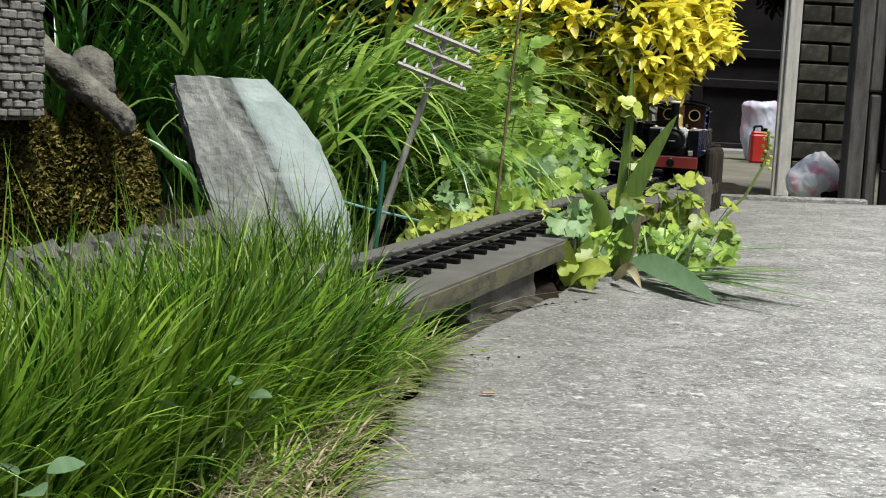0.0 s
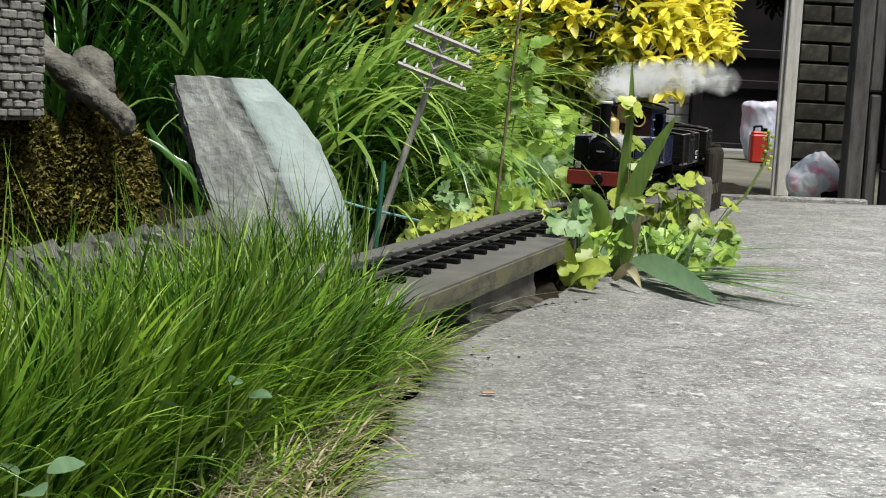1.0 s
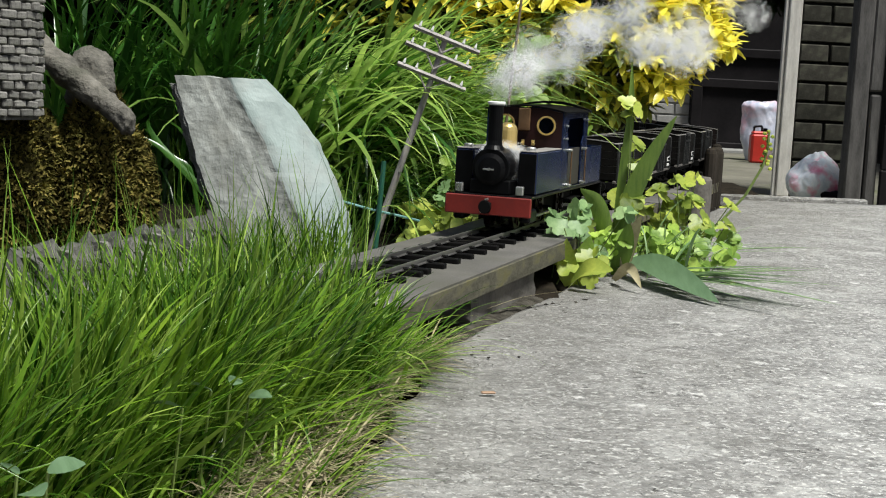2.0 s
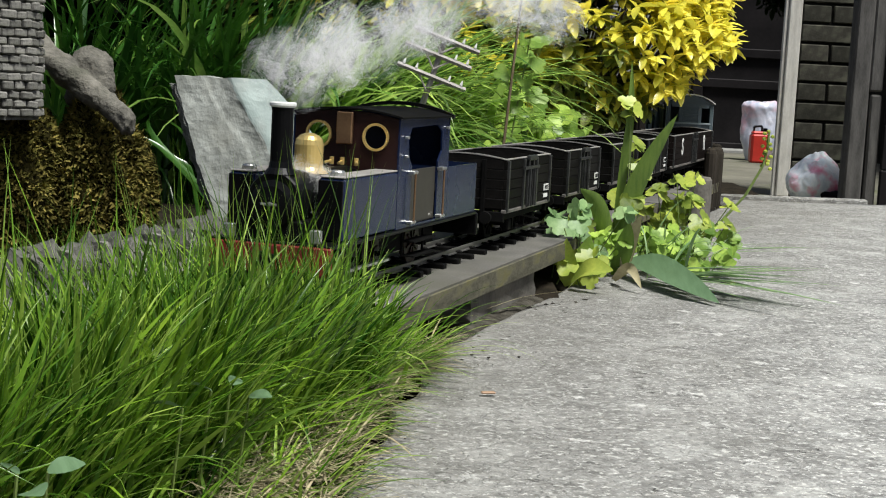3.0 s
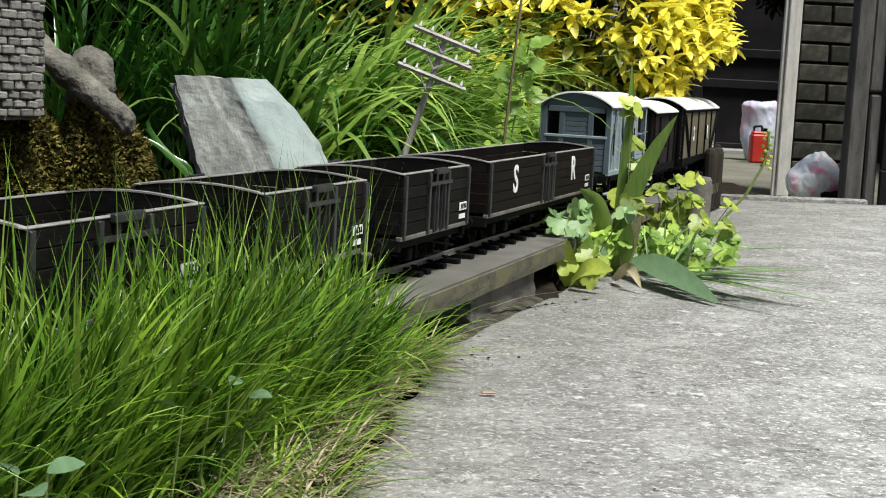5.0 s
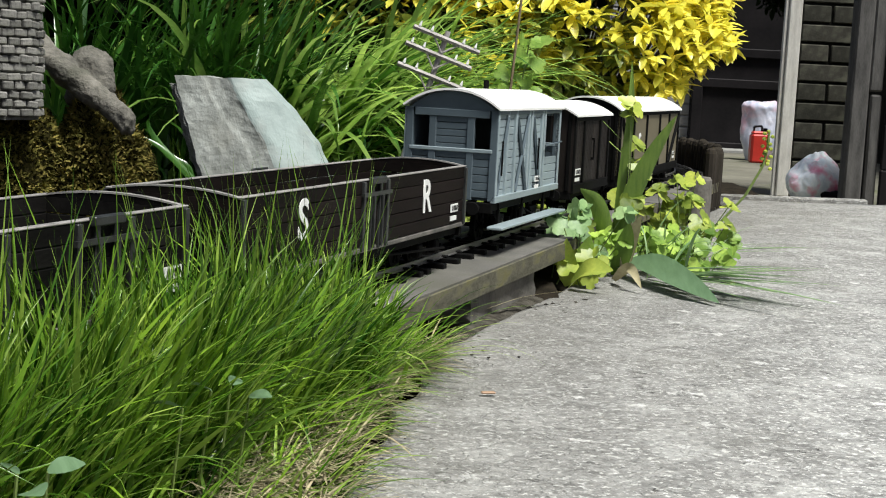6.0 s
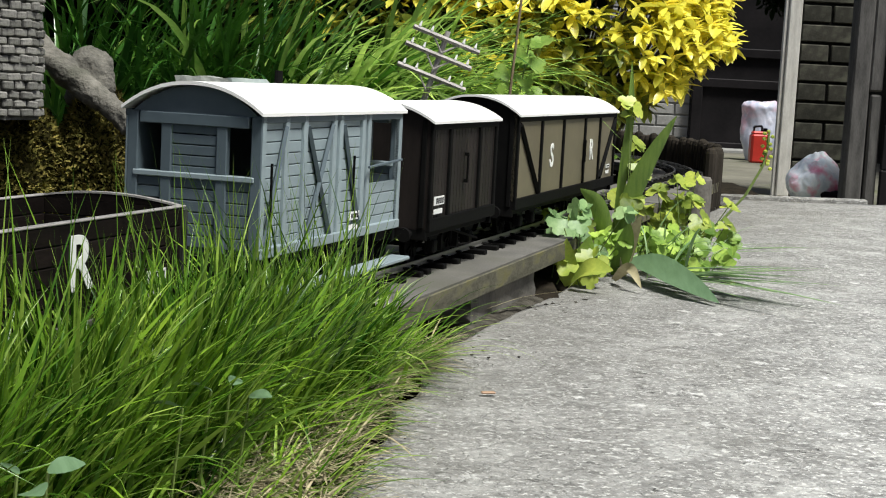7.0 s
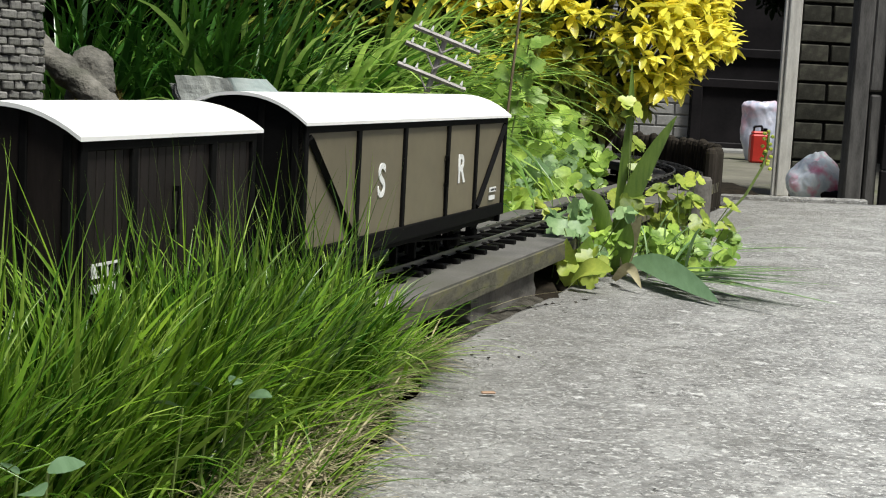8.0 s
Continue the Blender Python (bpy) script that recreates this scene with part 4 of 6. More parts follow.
def brake_van():
    t = thing("brake_van", "grey planked model brake van with white curved roof and verandas", "brake van")
    L, W, z0, eave, rise = 0.345, 0.061, 0.064, 0.181, 0.023
    # sides: two cabin bays with braces between open verandas
    def boards(x0, x1, za, zb, y, mt, n, axis="x"):
        ph = (zb - za) / n
        for k in range(n):
            if axis == "x":
                bm = cube(x0, x1, y - 0.002, y + 0.002, za + k * ph, za + (k + 1) * ph - 0.0009, 0.0005)
            else:
                bm = cube(y - 0.002, y + 0.002, x0, x1, za + k * ph, za + (k + 1) * ph - 0.0009, 0.0005)
            part("board", bm, mt, t)
    for sgn in (-1, 1):
        y = sgn * (W - 0.003)
        boards(-0.25, -0.004, z0, eave - 0.004, y, M["grey"], 11)
        boards(-L + 0.004, -0.25, z0, z0 + 0.045, y, M["grey"], 4)
        # added sheet that keeps light from showing between the boards
        part("lining", cube(-0.25, -0.006, y - sgn * 0.004 - 0.0008, y - sgn * 0.004 + 0.0008, z0, eave - 0.006), M["greyshade"], t)
        yo = sgn * (W + 0.0005)
        for x in (-0.005, -0.052, -0.092, -0.16, -0.176, -0.235, -0.25, -L + 0.004):
            part("post", cube(x - 0.004, x + 0.004, yo - 0.004, yo + 0.002, z0 - 0.004, eave - 0.003, 0.0008), M["grey"], t)
        part("cant_rail", cube(-L, 0, yo - 0.004, yo + 0.002, eave - 0.009, eave - 0.003, 0.0008), M["greyshade"], t)
        part("bottom_rail", cube(-L, 0, yo - 0.004, yo + 0.003, z0 - 0.006, z0 + 0.003, 0.0008), M["grey"], t)
        for (xa, za), (xb, zb) in (((-0.010, z0 + 0.004), (-0.050, eave - 0.012)), ((-0.097, eave - 0.012), (-0.155, z0 + 0.004)), ((-0.182, eave - 0.012), (-0.230, z0 + 0.004)), ((-0.100, z0 + 0.004), (-0.155, eave - 0.012))):
            bm = bmesh.new()
            rod(bm, (xa, yo + sgn * 0.001, za), (xb, yo + sgn * 0.001, zb), 0.0026, seg=4)
            part("brace", bm, M["greyshade"], t)
        part("hand_rail", tube((-0.24, yo + sgn * 0.006, z0 + 0.062), (-L + 0.01, yo + sgn * 0.006, z0 + 0.066), 0.0014, seg=6), M["greyshade"], t)
        for x in (-0.012, -0.2):
            part("grab_iron", tube((x, yo + sgn * 0.006, z0 + 0.03), (x, yo + sgn * 0.006, z0 + 0.075), 0.0013, seg=6), M["soot"], t)
        part("footboard", cube(-L - 0.004, 0.004, sgn * (W + 0.004) - 0.009, sgn * (W + 0.004) + 0.012, 0.024, 0.028, 0.001), M["grey"], t, "grey wooden footboard")
        for x in (-0.05, -0.17, -0.29):
            part("step_hanger", cube(x - 0.003, x + 0.003, sgn * (W - 0.006) - 0.002, sgn * (W - 0.006) + 0.002, 0.026, 0.058), M["soot"], t)
    # ends: low wall, middle panel and two openings
    for x, inner in ((-0.004, -0.07), (-L + 0.004, -L + 0.085)):
        boards(-W + 0.006, W - 0.006, z0, z0 + 0.060, x, M["greyshade"], 6, "y")
        boards(-0.022, 0.022, z0 + 0.060, eave - 0.012, x, M["greyshade"], 5, "y")
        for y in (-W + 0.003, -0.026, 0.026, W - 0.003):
            part("end_post", cube(x - 0.003, x + 0.004, y - 0.005, y + 0.005, z0 - 0.004, eave - 0.004, 0.0008), M["greyshade"], t)
        part("end_beam", cube(x - 0.003, x + 0.005, -W + 0.01, W - 0.01, eave - 0.014, eave - 0.004, 0.0008), M["greyshade"], t)
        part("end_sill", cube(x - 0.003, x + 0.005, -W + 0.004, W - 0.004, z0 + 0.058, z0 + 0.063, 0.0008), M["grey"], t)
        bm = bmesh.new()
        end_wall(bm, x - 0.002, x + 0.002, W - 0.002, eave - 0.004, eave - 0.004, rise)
        part("gable", bm, M["greyshade"], t)
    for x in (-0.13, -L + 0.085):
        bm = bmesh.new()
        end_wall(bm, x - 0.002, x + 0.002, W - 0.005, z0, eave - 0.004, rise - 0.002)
        part("bulkhead", bm, M["greyshade"], t)
    part("floor", cube(-L + 0.006, -0.006, -W + 0.006, W - 0.006, z0 - 0.004, z0 + 0.001), M["greyshade"], t)
    part("roof", roof_shell(L, W + 0.005, eave, rise, 0.003, 0.006), M["roof"], t, "white painted curved roof", smooth=False)
    part("stove_pipe", tube((-0.2, -0.015, eave + rise - 0.004), (-0.2, -0.015, eave + rise + 0.012), 0.004), M["soot"], t)
    plates(t, -0.215, z0 + 0.012, y=W + 0.0025, w=0.026, hgt=0.008)
    underframe(t, L, (-0.075, -0.26), z=0.058)
    return t


def covered_van(L, eave, rise, z0, mt, roofmt, frames, braces, letters, label, doors=(), wheels=(-0.06, -0.2), framemt=None, endmt=None, boards=0, plate=None):
    t = thing("covered_van", label, "van")
    W = 0.0615
    framemt = framemt or M["soot"]
    xs = sorted([0.0] + [f for f in frames] + [-L], reverse=True)
    for sgn in (-1, 1):
        y = sgn * (W - 0.003)
        yo = sgn * (W + 0.0002)
        for a, b in zip(xs, xs[1:]):
            if boards:
                n = max(2, int((a - b) / boards))
                for k in range(n):
                    xa, xb = a - (a - b) * k / n, a - (a - b) * (k + 1) / n
                    part("board", cube(xb + 0.0004, xa - 0.0004, y - 0.002, y + 0.002, z0, eave, 0.0004), mt, t)
            else:
                part("panel", cube(b, a, y - 0.002, y + 0.002, z0, eave, 0.0), mt, t)
        for x in xs:
            xx = min(-0.004, max(-L + 0.004, x))
            part("post", cube(xx - 0.004, xx + 0.004, yo - 0.003, yo + 0.002, z0 - 0.003, eave - 0.001, 0.0007), framemt, t)
        part("cant_rail", cube(-L, 0, yo - 0.003, yo + 0.0022, eave - 0.010, eave, 0.0007), framemt, t)
        part("bottom_rail", cube(-L, 0, yo - 0.003, yo + 0.0026, z0 - 0.012, z0 + 0.003, 0.0007), framemt, t)
        for (xa, za), (xb, zb) in braces:
            bm = bmesh.new()
            rod(bm, (xa, yo + sgn * 0.0006, za), (xb, yo + sgn * 0.0006, zb), 0.0042, seg=4)
            part("brace", bm, framemt, t)
        for x in doors:
            bm = bmesh.new()
            rod(bm, (x, yo + sgn * 0.004, z0 + 0.04), (x, yo + sgn * 0.004, z0 + 0.072), 0.0014, seg=6)
            box(bm, x - 0.002, x + 0.002, yo, yo + sgn * 0.005, z0 + 0.038, z0 + 0.042)
            box(bm, x - 0.002, x + 0.002, yo, yo + sgn * 0.005, z0 + 0.070, z0 + 0.074)
            part("door_handle", bm, M["soot"], t)
    for x in (-0.003, -L + 0.003):
        bm = bmesh.new()
        end_wall(bm, x - 0.003, x + 0.003, W - 0.001, z0 - 0.01, eave, rise)
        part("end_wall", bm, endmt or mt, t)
        for y in (-W + 0.008, -0.02, 0.02, W - 0.008):
            part("end_post", cube(x - 0.005, x + 0.005, y - 0.003, y + 0.003, z0 - 0.008, eave + rise * (1 - abs(y / W) ** 2.2) - 0.004, 0.0007), framemt, t)
    part("floor", cube(-L + 0.006, -0.006, -W + 0.006, W - 0.006, z0 - 0.006, z0), framemt, t)
    part("roof", roof_shell(L, W + 0.005, eave, rise, 0.003, 0.006), roofmt, t, "white painted curved roof")
    for ch, x, z, size in letters:
        letter("letter_" + ch.lower(), ch, size, M["white"], t, pose(x, W - 0.0004, z, 90, 0, 180), "cream painted letter " + ch)
    if plate:
        plates(t, plate[0], plate[1], y=W + 0.0004, w=plate[2], hgt=plate[3])
    underframe(t, L, wheels, z=z0 - 0.008)
    return t


def cab_sheet(bm, x, W, z0, eave, rise, holes, thick=0.002):
    """A cab front with round window openings."""
    n = 12
    ys = [-W + 2 * W * i / n for i in range(n + 1)]
    outer = [(-W, z0)] + [(y, eave + rise * (1 - abs(y / W) ** 2.2)) for y in ys] + [(W, z0)]
    verts = [bm.verts.new((x, y, z)) for y, z in outer]
    edges = [bm.edges.new((verts[i], verts[(i + 1) % len(verts)])) for i in range(len(verts))]
    for cy_, cz_, r in holes:
        hv = [bm.verts.new((x, cy_ + r * math.cos(2 * math.pi * i / 20), cz_ + r * math.sin(2 * math.pi * i / 20))) for i in range(20)]
        edges += [bm.edges.new((hv[i], hv[(i + 1) % 20])) for i in range(20)]
    bmesh.ops.triangle_fill(bm, edges=edges, use_beauty=True)
    r = bmesh.ops.extrude_face_region(bm, geom=list(bm.faces))
    bmesh.ops.translate(bm, vec=(-thick, 0, 0), verts=[v for v in r["geom"] if isinstance(v, bmesh.types.BMVert)])
    bmesh.ops.recalc_face_normals(bm, faces=bm.faces)
    return bm


def locomotive():
    t = thing("steam_locomotive", "dark blue model steam locomotive, brass dome, red buffer beam", "locomotive")
    W = 0.061
    # frames and running plate
    part("running_plate", cube(-0.474, -0.002, -W - 0.002, W + 0.002, 0.050, 0.054, 0.001), M["black"], t)
    for x0, x1, mt in ((-0.006, 0.0, M["beamred"]), (-0.480, -0.474, M["black"])):
        part("buffer_beam", cube(x0, x1, -W - 0.003, W + 0.003, 0.024, 0.052, 0.0015), mt, t, "red buffer beam")
    for y in (-0.045, 0.045):
        part("lamp_iron", cube(-0.010, -0.002, y - 0.0055, y + 0.0055, 0.055, 0.068, 0.001), M["steel"], t, "bright metal bracket")
    bm = bmesh.new()
    rod(bm, (0.0, 0, 0.037), (0.014, 0, 0.037), 0.003, seg=8)
    rod(bm, (0.013, 0, 0.037), (0.016, 0, 0.037), 0.010, 0.009, 14)
    box(bm, 0.0, 0.004, -0.006, 0.006, 0.031, 0.043, 0.001)
    part("front_coupler", bm, M["soot"], t)
    for y, z in ((0.0, 0.047), (-0.006, 0.030)):
        part("coupler_pin", tube((0.001, y, z), (0.010, y, z), 0.0022, seg=8), M["steel"], t)
    for sgn in (-1, 1):
        part("main_frame", cube(-0.44, -0.02, sgn * 0.017 - 0.0015, sgn * 0.017 + 0.0015, 0.016, 0.050, 0.0005), M["soot"], t)
        # tanks
        bm = cube(-0.185, -0.034, sgn * 0.0475 - 0.0135, sgn * 0.0475 + 0.0135, 0.0545, 0.116, 0.002)
        tank = part("side_tank", bm, M["navy"], t, "dark blue side tank")
        # pale colour stands for the sky mirrored in the tank top
        part("tank_rim", cube(-0.185, -0.034, sgn * 0.0475 - 0.013, sgn * 0.0475 + 0.013, 0.1162, 0.1178, 0.0006), M["rim"], tank, "tank top edge with its sky sheen put in as pale colour")
        part("tank_front", cube(-0.0335, -0.031, sgn * 0.0475 - 0.0128, sgn * 0.0475 + 0.0128, 0.056, 0.114, 0.0006), M["black"], tank)
        bm = bmesh.new()
        lathe(bm, [(0.0075, 0), (0.0075, 0.004), (0.006, 0.0055), (0.002, 0.006)], 14, pose(-0.050, sgn * 0.047, 0.1175))
        part("filler_cap", bm, M["steel"], tank, "bright filler cap")
        # cab side with a rounded opening, handrails and steps
        bm = bmesh.new()
        out = [(-0.185, 0.0545), (-0.185, 0.173), (-0.356, 0.173), (-0.356, 0.0545)]
        y = sgn * W
        vs = [bm.verts.new((x, y, z)) for x, z in out]
        es = [bm.edges.new((vs[i], vs[(i + 1) % 4])) for i in range(4)]
        hole = [(-0.318, 0.0565), (-0.228, 0.0565), (-0.228, 0.120), (-0.217, 0.131), (-0.214, 0.148), (-0.222, 0.162), (-0.312, 0.164), (-0.328, 0.156), (-0.330, 0.134), (-0.318, 0.122)]
        hv = [bm.verts.new((x, y, z)) for x, z in hole]
        es += [bm.edges.new((hv[i], hv[(i + 1) % len(hv)])) for i in range(len(hv))]
        bmesh.ops.triangle_fill(bm, edges=es, use_beauty=True)
        r = bmesh.ops.extrude_face_region(bm, geom=list(bm.faces))
        bmesh.ops.translate(bm, vec=(0, -sgn * 0.002, 0), verts=[v for v in r["geom"] if isinstance(v, bmesh.types.BMVert)])
        bmesh.ops.recalc_face_normals(bm, faces=bm.faces)
        part("cab_side", bm, M["navy"], t, "dark blue cab side with an open doorway")
        if sgn > 0:
            part("cab_door", cube(-0.318, -0.228, sgn * (W - 0.004) - 0.001, sgn * (W - 0.004) + 0.001, 0.0565, 0.116, 0.0005), M["cabdoor"], t, "drab brown low cab door")
        for x in (-0.224, -0.324):
            bm = bmesh.new()
            rod(bm, (x, sgn * (W + 0.006), 0.060), (x, sgn * (W + 0.006), 0.114), 0.0012, seg=8)
            hr = part("hand_rail", bm, M["copper"], t, "dull brass hand rail")
            for z in (0.060, 0.114):
                part("rail_knob", cube(x - 0.007, x + 0.007, sgn * (W + 0.003) - 0.004, sgn * (W + 0.003) + 0.004, z - 0.002, z + 0.002, 0.001), M["steel"], hr)
        bm = bmesh.new()
        for z in (0.020, 0.036):
            box(bm, -0.310, -0.236, sgn * (W - 0.01), sgn * (W + 0.004), z, z + 0.002)
        box(bm, -0.310, -0.306, sgn * (W - 0.012), sgn * (W - 0.010), 0.02, 0.052)
        box(bm, -0.240, -0.236, sgn * (W - 0.012), sgn * (W - 0.010), 0.02, 0.052)
        part("cab_step", bm, M["soot"], t)
        for x, z in ((-0.203, 0.152), (-0.203, 0.132), (-0.343, 0.16)):
            part("lamp_bracket", cube(x - 0.003, x + 0.003, sgn * W, sgn * (W + 0.004), z - 0.0015, z + 0.0015, 0.0006), M["steel"], t)
        bm = bmesh.new()
        box(bm, -0.062, -0.022, sgn * 0.050 - 0.008, sgn * 0.050 + 0.008, 0.014, 0.034, 0.003)
        part("cylinder", bm, M["black"], t)
        bm = bmesh.new()
        rod(bm, (-0.075, sgn * 0.046, 0.020), (-0.205, sgn * 0.046, 0.020), 0.0025, seg=6)
        part("coupling_rod", bm, M["steel"], t)
    # bunker
    bm = bmesh.new()
    for x0, x1, y0, y1 in ((-0.472, -0.357, -W, -W + 0.002), (-0.472, -0.357, W - 0.002, W), (-0.472, -0.470, -W + 0.002, W - 0.002)):
        box(bm, x0, x1, y0, y1, 0.0545, 0.114)
    part("bunker", bm, M["navy"], t, "dark blue open coal bunker")
    part("bunker_floor", cube(-0.469, -0.357, -W + 0.003, W - 0.003, 0.0545, 0.085), M["soot"], t)
    # boiler and smokebox
    bm = bmesh.new()
    lathe(bm, [(0.001, 0.0), (0.027, 0.0), (0.0285, 0.002), (0.0285, 0.05), (0.0272, 0.051), (0.0272, 0.183)], 28, pose(-0.006, 0, 0.092, 0, -90, 0))
    part("boiler", bm, M["black"], t, "black boiler and smokebox", smooth=False)
    bm = bmesh.new()
    lathe(bm, [(0.022, 0.0), (0.023, 0.0015), (0.017, 0.005), (0.004, 0.0065), (0.001, 0.0065)], 24, pose(-0.0055, 0, 0.090, 0, 90, 0))
    door = part("smokebox_door", bm, M["black"], t, smooth=False)
    bm = bmesh.new()
    rod(bm, (-0.001, 0, 0.090), (0.006, 0, 0.090), 0.002, seg=8)
    rod(bm, (0.005, -0.008, 0.090), (0.005, 0.008, 0.090), 0.0012, seg=6)
    part("door_dart", bm, M["steel"], door, "bright door handle")
    part("saddle", cube(-0.07, -0.006, -0.030, 0.030, 0.054, 0.075, 0.002), M["black"], t)
    part("boiler_lagging", cube(-0.193, -0.064, -0.033, 0.033, 0.055, 0.09), M["black"], t)
    bm = bmesh.new()
    lathe(bm, [(0.016, -0.004), (0.0118, 0.002), (0.0106, 0.008), (0.0104, 0.056), (0.0112, 0.060)], 22, pose(-0.020, 0, 0.122))
    chim = part("chimney", bm, M["black"], t, smooth=False)
    bm = bmesh.new()
    lathe(bm, [(0.0115, 0.0), (0.0130, 0.0018), (0.0130, 0.004), (0.0118, 0.0050), (0.0085, 0.0050), (0.008, 0.0)], 22, pose(-0.020, 0, 0.1815))
    # white paint stands in for the bright reflection on polished metal
    part("chimney_cap", bm, M["white"], chim, "polished chimney cap with its glare painted white")
    bm = bmesh.new()
    lathe(bm, [(0.0205, -0.004), (0.0165, -0.001), (0.0146, 0.002), (0.0146, 0.024), (0.0135, 0.029), (0.0100, 0.0330), (0.005, 0.0352), (0.001, 0.0357)], 24, pose(-0.087, 0, 0.120))
    part("dome", bm, M["brass"], t, "polished brass steam dome", smooth=False)
    # cab front, back and roof
    part("cab_front", cab_sheet(bmesh.new(), -0.1855, W - 0.0022, 0.0545, 0.171, 0.0065, [(-0.031, 0.151, 0.0128), (0.034, 0.151, 0.0128)]), M["cabred"], t, "dark maroon cab front")
    for y in (-0.031, 0.034):
        part("window_ring", ring(bmesh.new(), (-0.1855, y, 0.151), 0.0122, 0.0026, 0.003), M["brass"], t, "brass window ring")
    part("whistle_box", cube(-0.1845, -0.179, -0.0095, 0.0085, 0.142, 0.176, 0.001), M["copper"], t, "dull copper plate on the cab front")
    bm = bmesh.new()
    for y in (-0.012, 0.0, 0.016):
        rod(bm, (-0.177, y, 0.120), (-0.177, y, 0.128), 0.0025, seg=8)
        rod(bm, (-0.177, y, 0.124), (-0.166, y * 1.3, 0.122), 0.0016, seg=6)
    part("valves", bm, M["brass"], t, "small brass boiler valves")
    part("cab_back", cab_sheet(bmesh.new(), -0.354, W - 0.0022, 0.114, 0.171, 0.0065, []), M["navy"], t)
    part("cab_roof", roof_shell(0.172, W + 0.004, 0.1735, 0.0075, 0.002, 0.003), M["soot"], t, "black curved cab roof", m=pose(-0.184, 0, 0))
    part("roof_rim", roof_shell(0.006, W + 0.005, 0.1745, 0.0125, 0.004, 0.001), M["black"], t, "raised rear roof edge", m=pose(-0.352, 0, 0))
    part("cab_floor", cube(-0.354, -0.187, -W + 0.003, W - 0.003, 0.0545, 0.058), M["soot"], t)
    part("backhead", cube(-0.202, -0.188, -0.024, 0.024, 0.058, 0.118, 0.003), M["black"], t)
    wheels = [wheelset(x, t, 0.024, True) for x in (-0.085, -0.145, -0.215, -0.35)]
    return t


